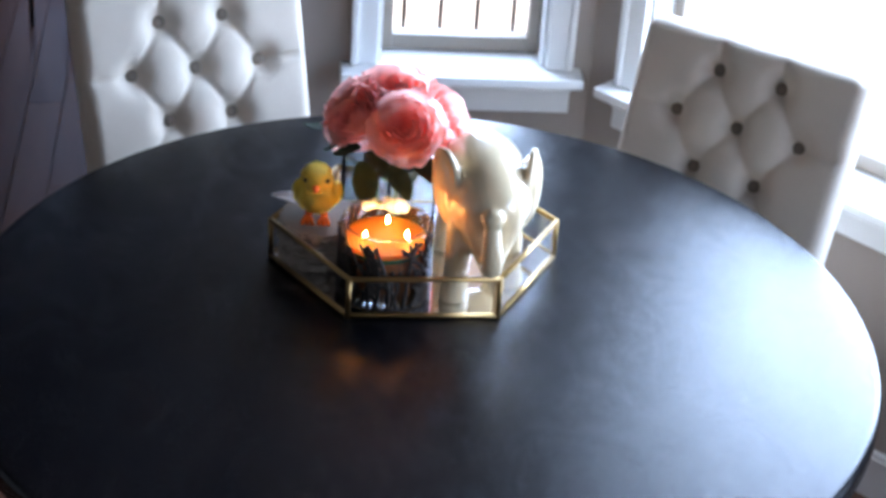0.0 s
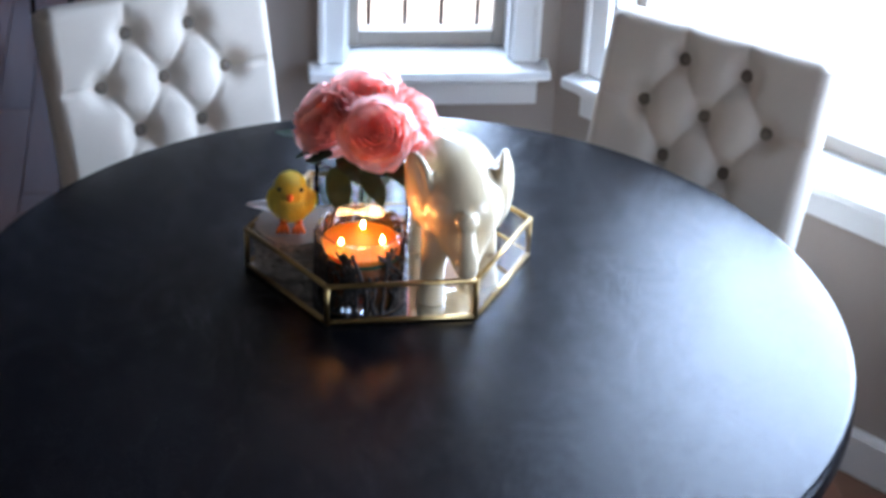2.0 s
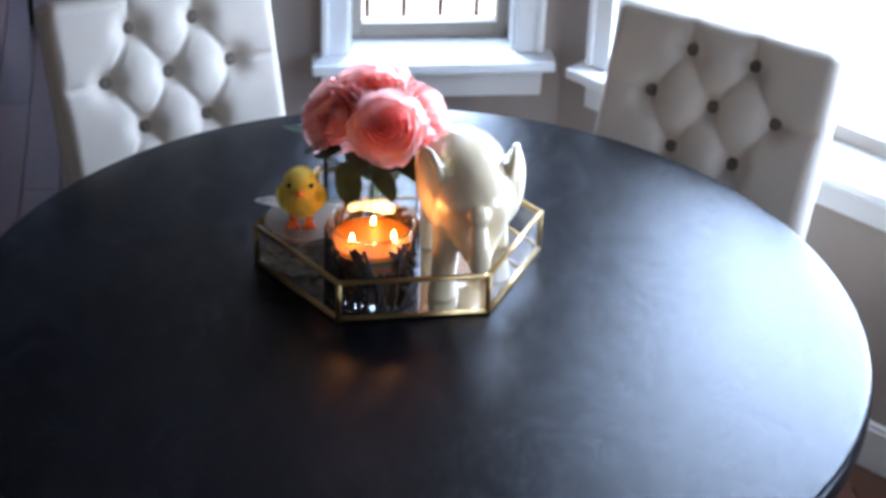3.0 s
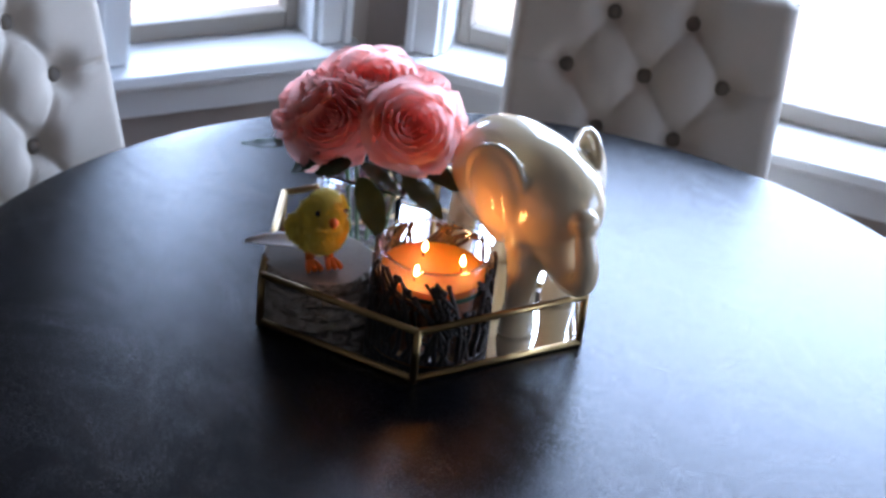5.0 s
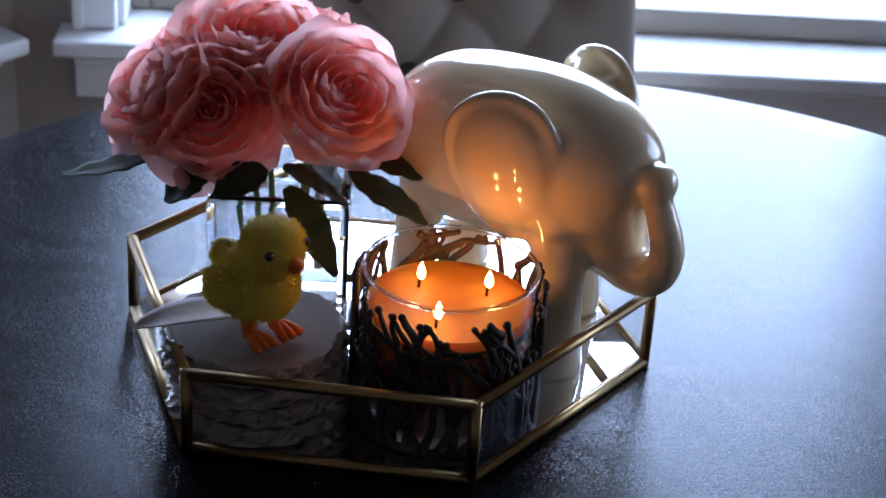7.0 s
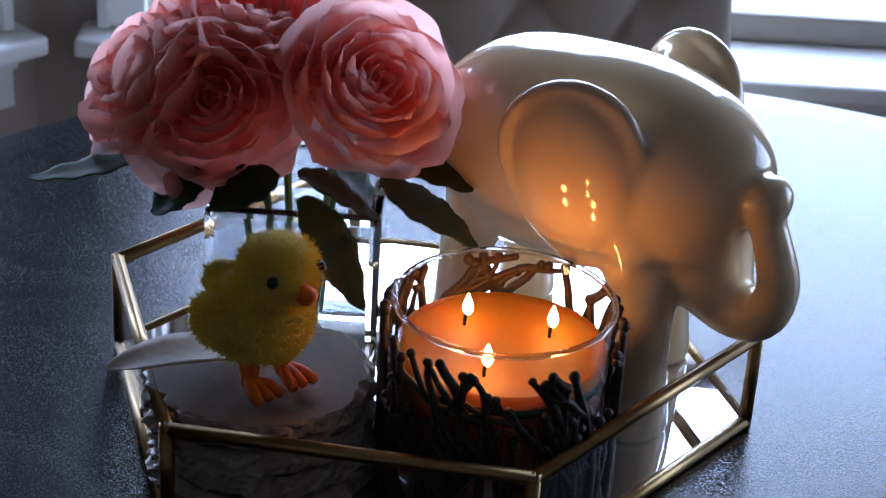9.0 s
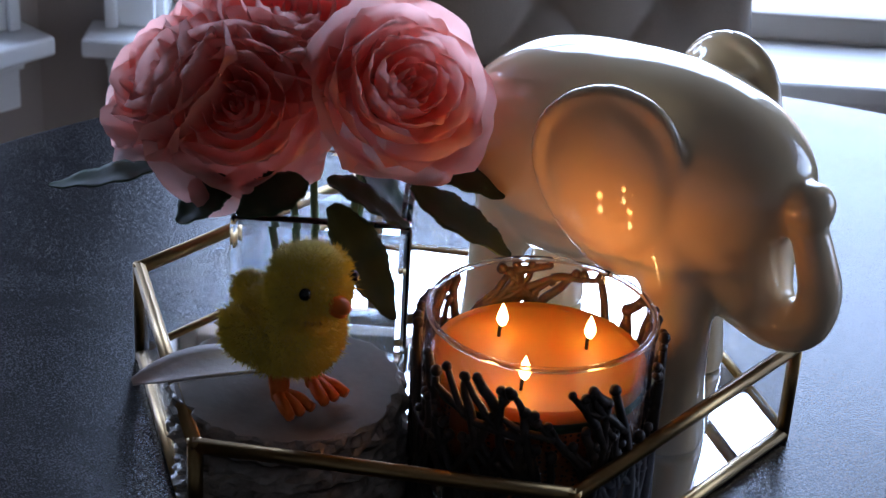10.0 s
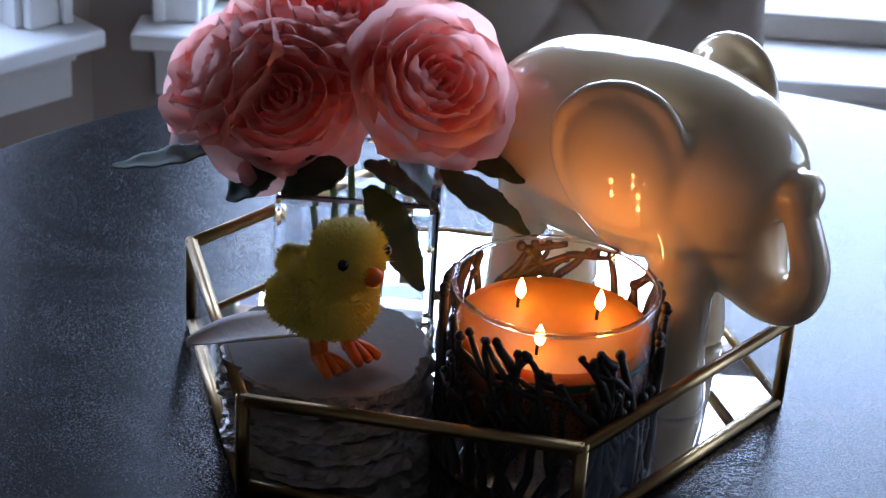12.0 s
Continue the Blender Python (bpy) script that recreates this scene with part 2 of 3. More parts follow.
def tube(bm, points, radii, sides=8):
    """A tapered tube along points, capped."""
    pts = [Vector(p) for p in points]
    rings = []
    ref = None
    for i, p in enumerate(pts):
        d = (pts[min(i + 1, len(pts) - 1)] - pts[max(i - 1, 0)]).normalized()
        if ref is None:
            ref = d.orthogonal().normalized()
        ref = (ref - d * ref.dot(d)).normalized()
        side = d.cross(ref)
        r = radii[i] if isinstance(radii, (list, tuple)) else radii
        rings.append([bm.verts.new(p + (ref * math.cos(2 * math.pi * k / sides) + side * math.sin(2 * math.pi * k / sides)) * r) for k in range(sides)])
    for a, b in zip(rings, rings[1:]):
        for k in range(sides):
            bm.faces.new((a[k], a[(k + 1) % sides], b[(k + 1) % sides], b[k]))
    bm.faces.new(rings[0][::-1]), bm.faces.new(rings[-1])
    return bm


def ball(bm, centre, radii, turn=(0, 0, 0), u=24, v=16):
    m = Matrix.LocRotScale(centre, Euler([radians(a) for a in turn]), radii)
    bmesh.ops.create_uvsphere(bm, u_segments=u, v_segments=v, radius=1, matrix=m)
    return bm


def smooth_path(points, n):
    """Points along a Catmull-Rom curve."""
    p = [Vector(q) for q in points]
    p = [p[0] * 2 - p[1]] + p + [p[-1] * 2 - p[-2]]
    out = []
    for k in range(n):
        s = k / (n - 1) * (len(p) - 3)
        i = min(int(s), len(p) - 4)
        t = s - i
        a, b, c, d = p[i:i + 4]
        out.append(0.5 * (2 * b + (c - a) * t + (2 * a - 5 * b + 4 * c - d) * t * t + (3 * b - a - 3 * c + d) * t ** 3))
    return out


# ---- room ----
D1, N1 = Vector((0.999, -0.040, 0)).normalized(), Vector((0.040, 0.999, 0)).normalized()
D2, N2 = Vector((0.635, -0.772, 0)).normalized(), Vector((0.772, 0.635, 0)).normalized()
CORNER = Vector((0.4555, 1.004, 0))
WALL_A = Matrix((( D1.x, N1.x, 0, CORNER.x), (D1.y, N1.y, 0, CORNER.y), (0, 0, 1, 0), (0, 0, 0, 1)))
WALL_B = Matrix((( D2.x, N2.x, 0, CORNER.x), (D2.y, N2.y, 0, CORNER.y), (0, 0, 1, 0), (0, 0, 0, 1)))
SILL_Z, HEAD_Z, CEIL_Z, THICK = 0.612, 1.95, 2.6, 0.13


def wall_with_opening(name, m, s0, s1, o0, o1, label):
    """A wall from s0 to s1 along its own x, with a window opening from o0 to o1."""
    bm = bmesh.new()
    z0, z1 = SILL_Z - 0.02, HEAD_Z
    box(bm, (s0, 0, 0), (s1, THICK, z0))
    box(bm, (s0, 0, z1), (s1, THICK, CEIL_Z))
    box(bm, (s0, 0, z0), (o0, THICK, z1))
    box(bm, (o1, 0, z0), (s1, THICK, z1))
    bmesh.ops.transform(bm, matrix=m, verts=bm.verts)
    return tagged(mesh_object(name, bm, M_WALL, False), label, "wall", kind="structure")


def window_unit(name, m, o0, o1, label, sticker=False):
    """Casing, sill with apron, sash frame and pane set into an opening."""
    w = thing(name, label, "window", m, kind="structure")
    c = 0.050
    part("casing", box(box(new_box((o0 - c, -0.018, SILL_Z), (o0 + 0.004, 0.0, HEAD_Z + c), 0.003), (o1 - 0.004, -0.018, SILL_Z), (o1 + c, 0.0, HEAD_Z + c), 0.003),
         (o0 + 0.004, -0.018, HEAD_Z - 0.004), (o1 - 0.004, 0.0, HEAD_Z + c), 0.003), M_TRIM, w, smooth=False)
    part("casing_bead", box(new_box((o0 - c, -0.026, SILL_Z), (o0 - c + 0.014, -0.018, HEAD_Z + c), 0.003), (o1 + c - 0.014, -0.026, SILL_Z), (o1 + c, -0.018, HEAD_Z + c), 0.003), M_TRIM, w, smooth=False)
    part("jamb", box(new_box((o0 + 0.0005, 0.001, SILL_Z), (o0 + 0.012, 0.075, HEAD_Z)), (o1 - 0.012, 0.001, SILL_Z), (o1 - 0.0005, 0.075, HEAD_Z)), M_TRIM, w, smooth=False)
    part("window_sill", new_box((o0 - c - 0.02, -0.062, SILL_Z - 0.024), (o1 + c + 0.02, 0.085, SILL_Z - 0.001), 0.006, segments=3), M_TRIM, w, smooth=False)
    part("apron", box(new_box((o0 - c, -0.018, SILL_Z - 0.095), (o1 + c, -0.001, SILL_Z - 0.025), 0.003), (o0 - c, -0.030, SILL_Z - 0.045), (o1 + c, -0.019, SILL_Z - 0.025), 0.004), M_TRIM, w, smooth=False)
    f = 0.024
    bm = new_box((o0 + 0.012, 0.060, SILL_Z), (o0 + 0.012 + f, 0.100, HEAD_Z), 0.004)
    box(bm, (o1 - 0.012 - f, 0.060, SILL_Z), (o1 - 0.012, 0.100, HEAD_Z), 0.004)
    box(bm, (o0 + 0.012 + f, 0.062, SILL_Z), (o1 - 0.012 - f, 0.098, SILL_Z + 0.034), 0.004)
    box(bm, (o0 + 0.012 + f, 0.062, HEAD_Z - 0.04), (o1 - 0.012 - f, 0.098, HEAD_Z), 0.004)
    box(bm, (o0 + 0.012 + f, 0.064, 1.36), (o1 - 0.012 - f, 0.096, 1.40), 0.004)
    part("window_frame", bm, M_SASH, w, "taupe vinyl sash frame", False)
    for z0, z1 in ((SILL_Z + 0.034, 1.36), (1.40, HEAD_Z - 0.04)):
        pane = part("pane", new_box((o0 + 0.012 + f, 0.078, z0), (o1 - 0.012 - f, 0.082, z1)), M_PANE, w, smooth=False)
        pane.visible_shadow = False
    return w


A0, A1 = -0.437, -0.090
B0, B1 = 0.130, 1.310
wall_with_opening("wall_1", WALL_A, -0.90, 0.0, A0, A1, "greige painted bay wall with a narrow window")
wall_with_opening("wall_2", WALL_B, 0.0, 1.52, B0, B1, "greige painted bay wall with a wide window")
window_unit("window_1", WALL_A, A0, A1, "narrow bay window with white casing and sill")
window_unit("window_2", WALL_B, B0, B1, "wide bright bay window with white casing and sill")
sticker = thing("window_sticker", "small blue sticker with white print on the window pane", "sticker", WALL_B)
part("backing", new_box((0.875, 0.0750, 0.742), (0.985, 0.0768, 0.800)), M_STICKER, sticker, smooth=False)
for k, (w0, w1) in enumerate(((0.885, 0.975), (0.885, 0.955))):
    part("print_bar", new_box((w0, 0.0742, 0.756 + 0.02 * k), (w1, 0.0749, 0.764 + 0.02 * k)), M_STICKER_BAR, sticker, "white printed bar", False)
END_B = WALL_B @ Vector((1.52, 0, 0))
END_A = WALL_A @ Vector((-0.90, 0, 0))
X_LEFT, Y_BACK, Y_FAR = -4.2, -4.4, 3.15


def plain_wall(name, lo, hi, label, paint=M_WALL):
    return tagged(mesh_object(name, new_box(lo, hi), paint, False), label, "wall", kind="structure")


WALL_C = Matrix(((0, 1, 0, END_B.x), (-1, 0, 0, END_B.y), (0, 0, 1, 0), (0, 0, 0, 1)))
# Assumed window outside the view, added to light the chair fronts from the right.
C0, C1 = 0.25, 1.50
wall_with_opening("wall_3", WALL_C, 0.0, END_B.y - Y_BACK, C0, C1, "greige painted side wall with an added window opening")
window_unit("added_side_window", WALL_C, C0, C1, "unseen side window added for light, with white casing and sill")
# Back and long walls stay out of view and serve as reflectors.
plain_wall("wall_4", (X_LEFT, Y_BACK - THICK, 0), (END_B.x + THICK, Y_BACK, CEIL_Z), "plain unseen back wall, off-white to bounce light", M_WALL_BOUNCE)
plain_wall("wall_5", (X_LEFT - THICK, Y_BACK - THICK, 0), (X_LEFT, Y_FAR, CEIL_Z), "plain unseen long wall, off-white to bounce light", M_WALL_BOUNCE)
plain_wall("wall_6", (END_A.x, END_A.y + 0.135, 0), (END_A.x + THICK, Y_FAR, CEIL_Z), "greige painted wall of the far room")
FAR = Matrix.Translation((0, Y_FAR, 0))
bm = new_box((X_LEFT - THICK, 0, 0), (-1.02, THICK, CEIL_Z), m=FAR)
box(bm, (-1.02, 0, 2.05), (END_A.x + THICK, THICK, CEIL_Z), m=FAR)
box(bm, (-0.56, 0, 0), (END_A.x + THICK, THICK, 2.05), m=FAR)
tagged(mesh_object("wall_7", bm, M_WALL, False), "greige painted end wall of the far room", "wall", kind="structure")
door = thing("door_1", "white glazed patio door in the far room", "door", FAR, kind="structure")
bm = new_box((-1.015, 0.02, 0.002), (-0.94, 0.07, 2.045), 0.004)
box(bm, (-0.64, 0.02, 0.002), (-0.565, 0.07, 2.045), 0.004)
box(bm, (-0.94, 0.022, 0.002), (-0.64, 0.068, 0.20), 0.004)
box(bm, (-0.94, 0.022, 1.96), (-0.64, 0.068, 2.045), 0.004)
part("door_frame", bm, M_TRIM, door, smooth=False)
pane = part("pane", new_box((-0.94, 0.043, 0.20), (-0.64, 0.047, 1.96)), M_PANE, door, smooth=False)
pane.visible_shadow = False


def curtain():
    """Long drapes in soft folds, hanging from a rod down to the floor."""
    c = thing("curtain", "long taupe drape hanging in folds to the floor", "curtain", Matrix.Translation((-1.28, Y_FAR - 0.09, 0)))
    bm = bmesh.new()
    n = 90
    rows = []
    for z in (0.01, 0.6, 1.3, 2.15):
        rows.append([bm.verts.new((-0.28 + 0.56 * i / n, 0.035 * math.sin(i * 0.75) * (1.15 - 0.2 * z / 2.15) + 0.012 * math.sin(i * 0.31 + z), z)) for i in range(n + 1)])
    for a, b in zip(rows, rows[1:]):
        for i in range(n):
            bm.faces.new((a[i], a[i + 1], b[i + 1], b[i]))
    cloth = part("cloth", bm, M_CURTAIN, c)
    cloth.modifiers.new("thickness", "SOLIDIFY").thickness = 0.003
    part("curtain_rod", tube(bmesh.new(), [(-0.35, 0, 2.17), (0.75, 0, 2.17)], 0.012, 10), M_DARKWOOD, c)


curtain()
bm = bmesh.new()
outline = [(X_LEFT, Y_BACK), (END_B.x, Y_BACK), (END_B.x, END_B.y), (CORNER.x, CORNER.y), (END_A.x, END_A.y), (END_A.x, Y_FAR), (X_LEFT, Y_FAR)]
low = [bm.verts.new((x, y, 0)) for x, y in outline]
bm.faces.new(low)
out = bmesh.ops.extrude_face_region(bm, geom=bm.faces[:])
bmesh.ops.translate(bm, vec=(0, 0, -0.08), verts=[v for v in out["geom"] if isinstance(v, bmesh.types.BMVert)])
floor = tagged(mesh_object("floor", bm, M_FLOOR, False), "brown stained hardwood floor", "floor", kind="structure")
# Unseen eave, added to keep high sky out of the tabletop reflection.
bm = new_box((-0.75, 0.14, 2.10), (0.75, 0.62, 2.18), 0.006, WALL_A)
box(bm, (-0.35, 0.14, 2.11), (2.1, 0.62, 2.19), 0.006, WALL_B)
tagged(mesh_object("sky_block_eave", bm, M_DARKWOOD, False), "added dark brown slab blocking high sky over the bay", "eave", kind="structure")
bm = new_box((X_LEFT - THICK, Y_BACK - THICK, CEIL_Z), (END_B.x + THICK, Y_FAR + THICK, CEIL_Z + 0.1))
tagged(mesh_object("ceiling", bm, M_CEIL, False), "flat unseen ceiling, darkened to dim its reflection", "ceiling", kind="structure")
for m, s0, s1 in ((WALL_A, -0.9, 0.0), (WALL_B, 0.0, 1.52)):
    bm = new_box((s0, -0.014, 0.0), (s1, -0.001, 0.105), 0.003, m)
    box(bm, (s0, -0.018, 0.085), (s1, -0.002, 0.095), 0.002, m)
    tagged(mesh_object("baseboard", bm, M_TRIM, False), "white painted baseboard along the bay wall", "baseboard", kind="structure")

# daylight of the sky in the window openings, the last in the added side window
for m, o0, o1, watts, tall in ((WALL_A, A0, A1, 4.5, 0.58), (WALL_B, B0, B1, 36, 1.00), (WALL_C, C0, C1, 13, 0.85)):
    data = bpy.data.lights.new("window_daylight", "AREA")
    data.shape, data.size, data.size_y = "RECTANGLE", o1 - o0 - 0.1, tall
    data.energy, data.color, data.spread = watts, (0.47, 0.71, 1.0), radians(150)
    lamp = new("window_daylight", data)
    lamp.matrix_world = m @ Matrix.Translation(((o0 + o1) / 2, 0.28, SILL_Z + 0.11 + tall / 2)) @ Euler((radians(-68), 0, 0)).to_matrix().to_4x4()

# ---- outside ----
bm = bmesh.new()
bmesh.ops.create_grid(bm, x_segments=2, y_segments=2, size=60, matrix=Matrix.Translation((0, 0, -0.25)))
tagged(mesh_object("ground", bm, M_PATIO, False), "pale sunlit concrete patio and yard", "ground", kind="structure")


def railing():
    r = thing("deck_railing", "dark metal deck railing with thin upright bars", "railing", WALL_A @ Matrix.Translation((0, 1.5, 0)))
    part("top_rail", new_box((-1.6, -0.02, 0.90), (0.12, 0.02, 0.94), 0.004), M_RAIL, r)
    part("bottom_rail", new_box((-1.6, -0.015, -0.12), (0.12, 0.015, -0.08), 0.004), M_RAIL, r)
    for i in range(16):
        x = -1.55 + i * 0.105
        part("bar", tube(bmesh.new(), [(x, 0, -0.24), (x, 0, 0.9)], 0.008, 6), M_RAIL, r)


def fence():
    f = thing("wooden_fence", "tall orange-brown cedar board fence round the yard", "fence", Matrix.Translation((0, 0, -0.25)))
    random.seed(5)
    for i in range(60):
        x = -2.5 + i * 0.16
        part("board", new_box((x, 7.0, 0), (x + 0.15, 7.03, 1.85 + random.uniform(-0.01, 0.01)), 0.004), M_FENCE, f, smooth=False)


railing()
fence()


# ---- table ----
TX, TY, TR, TZ = -0.004, -0.157, 0.650, 0.760


def round_table():
    t = thing("round_table", "round dining table with a satin black wooden top", "table", Matrix.Translation((TX, TY, 0)))
    edge = [(TR - 0.012 + 0.012 * math.sin(a), TZ - 0.012 + 0.012 * math.cos(a)) for a in [i * math.pi / 16 for i in range(9)]]
    low = [(TR - 0.006 + 0.006 * math.cos(a), TZ - 0.032 - 0.006 * math.sin(a)) for a in [i * math.pi / 8 for i in range(5)]]
    part("tabletop", lathe([(0, TZ)] + [(TR * k / 12, TZ) for k in range(1, 12)] + edge + low + [(0, TZ - 0.038)], 160), M_TABLE, t)
    part("pedestal", lathe([(0, TZ - 0.0381), (0.20, TZ - 0.0381), (0.20, 0.69), (0.07, 0.66), (0.06, 0.60), (0.09, 0.50), (0.10, 0.35), (0.07, 0.24), (0.11, 0.16), (0.11, 0.08), (0, 0.08)], 40), M_TABLE, t)
    for k in range(4):
        a = k * math.pi / 2 + 0.6
        d = Vector((math.cos(a), math.sin(a), 0))
        pts = smooth_path([d * 0.05 + Vector((0, 0, 0.16)), d * 0.2 + Vector((0, 0, 0.15)), d * 0.34 + Vector((0, 0, 0.06)), d * 0.42 + Vector((0, 0, 0.03))], 10)
        part("foot", tube(bmesh.new(), pts, [0.045, 0.043, 0.04, 0.038, 0.036, 0.034, 0.032, 0.031, 0.030, 0.0295], 10), M_TABLE, t)


round_table()

# ---- chairs ----
CW, BTN = 0.400, 0.113
ROWS = ((0.086, (-0.5, 0.5)), (0.0, (-1, 0, 1)), (-0.086, (-0.5, 0.5)), (-0.172, (-1, 0, 1)))


def chair_back():
    """Tufted backrest in its own plane: x across, z up from the middle row of buttons, front towards -y."""
    bm = bmesh.new()
    buttons = [(k * BTN, z) for z, ks in ROWS for k in ks]
    w, top, bot, deep = CW / 2, 0.148, -0.40, 0.075
    nx, nz = 88, 104
    pleats = []
    for (x0, z0) in buttons:
        for (x1, z1) in buttons:
            if 0 < z1 - z0 < 0.1 and abs(x1 - x0) < 0.07:
                pleats.append((x0, z0, x1, z1))
    for k in (-0.5, 0.5):
        pleats.append((k * BTN, 0.086, k * BTN, top))
    for z, s in ((0.0, -1), (0.0, 1), (-0.176, -1), (-0.176, 1)):
        pleats.append((s * BTN, z, s * w, z))

    def depth(x, z):
        fall = 0.0
        for bx, bz in buttons:
            d2 = (x - bx) ** 2 + (z - bz) ** 2
            fall = max(fall, 0.027 * math.exp(-d2 / 0.00055)) if d2 < 0.01 else fall
        crease = 0.0
        for x0, z0, x1, z1 in pleats:
            dx, dz = x1 - x0, z1 - z0
            t = min(1, max(0, ((x - x0) * dx + (z - z0) * dz) / (dx * dx + dz * dz)))
            d = math.hypot(x - x0 - t * dx, z - z0 - t * dz)
            crease = max(crease, 0.0055 * math.exp(-(d / 0.005) ** 2) + 0.0035 * math.exp(-(d / 0.022) ** 2))
        return fall + crease * (1 - fall / 0.03)

    grid = []
    for j in range(nz + 1):
        row = []
        for i in range(nx + 1):
            x, z = -w + 2 * w * i / nx, bot + (top - bot) * j / nz
            ex = max(0.0, (abs(x) - (w - 0.022)) / 0.022)
            ez = max(0.0, (z - (top - 0.022)) / 0.022)
            e = min(1.0, math.hypot(ex, ez))
            y = depth(x, z) * (1 - e) + 0.024 * (1 - math.sqrt(max(0.0, 1 - e * e)))
            flare = 1 + 0.03 * (z - bot) / (top - bot)
            row.append(bm.verts.new((x * flare, y, z - 0.010 * ex * ez)))
        grid.append(row)
    for j in range(nz):
        for i in range(nx):
            bm.faces.new((grid[j][i], grid[j][i + 1], grid[j + 1][i + 1], grid[j + 1][i]))
    rim = [grid[0][i] for i in range(nx + 1)] + [grid[j][nx] for j in range(1, nz + 1)] + [grid[nz][i] for i in range(nx - 1, -1, -1)] + [grid[j][0] for j in range(nz - 1, 0, -1)]
    last = rim
    for y, k in ((deep * 0.5, 1.0), (deep - 0.012, 1.0), (deep - 0.003, 0.985), (deep, 0.95)):
        ring = [bm.verts.new((v.co.x * k, y, -0.13 + (v.co.z + 0.13) * k)) for v in rim]
        for a in range(len(rim)):
            b = (a + 1) % len(rim)
            bm.faces.new((last[a], last[b], ring[b], ring[a]))
        last = ring
    bm.faces.new(last)
    return bm, buttons, depth


def dining_chair(m, label):
    """m: pose of the middle button on the back's front face at the floor, front towards -y."""
    c = thing("dining_chair", label, "chair", m, group="chairs round the table")
    tilt = Matrix.Translation((0, 0, 0.79)) @ Euler((radians(-18), 0, 0)).to_matrix().to_4x4()
    bm, buttons, depth = chair_back()
    bmesh.ops.transform(bm, matrix=tilt, verts=bm.verts)
    back = part("backrest", bm, M_LINEN, c, "diamond tufted upholstered back")
    for x, z in buttons:
        if z > -0.12:
            b = ball(bmesh.new(), (0, 0, 0), (0.0125, 0.006, 0.0125), u=14, v=8)
            bmesh.ops.transform(b, matrix=tilt @ Matrix.Translation((x * 1.02, depth(x, z) - 0.002, z)), verts=b.verts)
            part("button", b, M_BUTTON, back)
    part("seat", new_box((-0.23, -0.50, 0.40), (0.23, 0.0, 0.49), 0.028, segments=4), M_LINEN, c)
    part("seat_rail", new_box((-0.215, -0.48, 0.355), (0.215, 0.03, 0.399), 0.006), M_LINEN, c)
    for x, y, s in ((-0.19, -0.45, 0.0), (0.19, -0.45, 0.0), (-0.19, 0.03, 0.06), (0.19, 0.03, 0.06)):
        part("leg", tube(bmesh.new(), [(x, y, 0.354), (x, y + s, 0.0)], [0.024, 0.016], 8), M_LEGWOOD, c)
    return c


def facing(x, y, nx, ny):
    """Pose at (x, y) whose -y axis points along (nx, ny)."""
    return Matrix.Translation((x, y, 0)) @ Matrix.Rotation(math.atan2(nx, -ny), 4, "Z")


chair_one = dining_chair(facing(0.574, 0.381, -0.637, -0.771), "oatmeal linen dining chair with a button-tufted back near the wide window")
chair_two = copy_thing(chair_one, facing(-0.323, 0.591, 0.346, -0.938))
tagged(chair_two, "pale linen dining chair with a button-tufted back beside the narrow window")

# ---- tray ----
HA, HB, HW = 0.1064, 0.1660, 0.2113
HEX = [(-HW, 0), (-HA, -HB), (HA, -HB), (HW, 0), (HA, HB), (-HA, HB)]
TRAY_Z = TZ + 0.0005
PLATE_Z = TRAY_Z + 0.0065
RIM_Z = TZ + 0.064


def hexagonal_tray():
    t = thing("hexagonal_tray", "hexagonal brass tray with glass sides and a mirrored base", "tray", Matrix.Translation((0, 0, TRAY_Z)))
    bm = bmesh.new()
    low = [bm.verts.new((x * 0.985, y * 0.985, 0.002)) for x, y in HEX]
    top = [bm.verts.new((x * 0.985, y * 0.985, 0.006)) for x, y in HEX]
    bm.faces.new(low[::-1]), bm.faces.new(top)
    for i in range(6):
        bm.faces.new((low[i], low[(i + 1) % 6], top[(i + 1) % 6], top[i]))
    part("mirror_base", bm, M_MIRROR, t, "mirrored glass base", False)
    h = RIM_Z - TRAY_Z
    for i in range(6):
        a, b = Vector((*HEX[i], 0)), Vector((*HEX[(i + 1) % 6], 0))
        along = (b - a).normalized()
        for z in (0.004, h):
            bm = tube(bmesh.new(), [a + Vector((0, 0, z)) - along * 0.001, b + Vector((0, 0, z)) + along * 0.001], 0.0042, 8)
            part("rod", bm, M_BRASS, t)
        part("post", tube(bmesh.new(), [a + Vector((0, 0, 0.0)), a + Vector((0, 0, h + 0.003))], 0.0042, 8), M_BRASS, t)
        side = Vector((-along.y, along.x, 0))
        bm = bmesh.new()
        q = [a + along * 0.004, b - along * 0.004]
        vs = [bm.verts.new(p + side * s + Vector((0, 0, z))) for z in (0.008, h - 0.004) for p in q for s in (-0.001, 0.001)]
        bmesh.ops.convex_hull(bm, input=vs)
        pane = part("pane", bm, M_SIDE, t, smooth=False)
        pane.visible_shadow = False


hexagonal_tray()
BASE = TRAY_Z + 0.0062


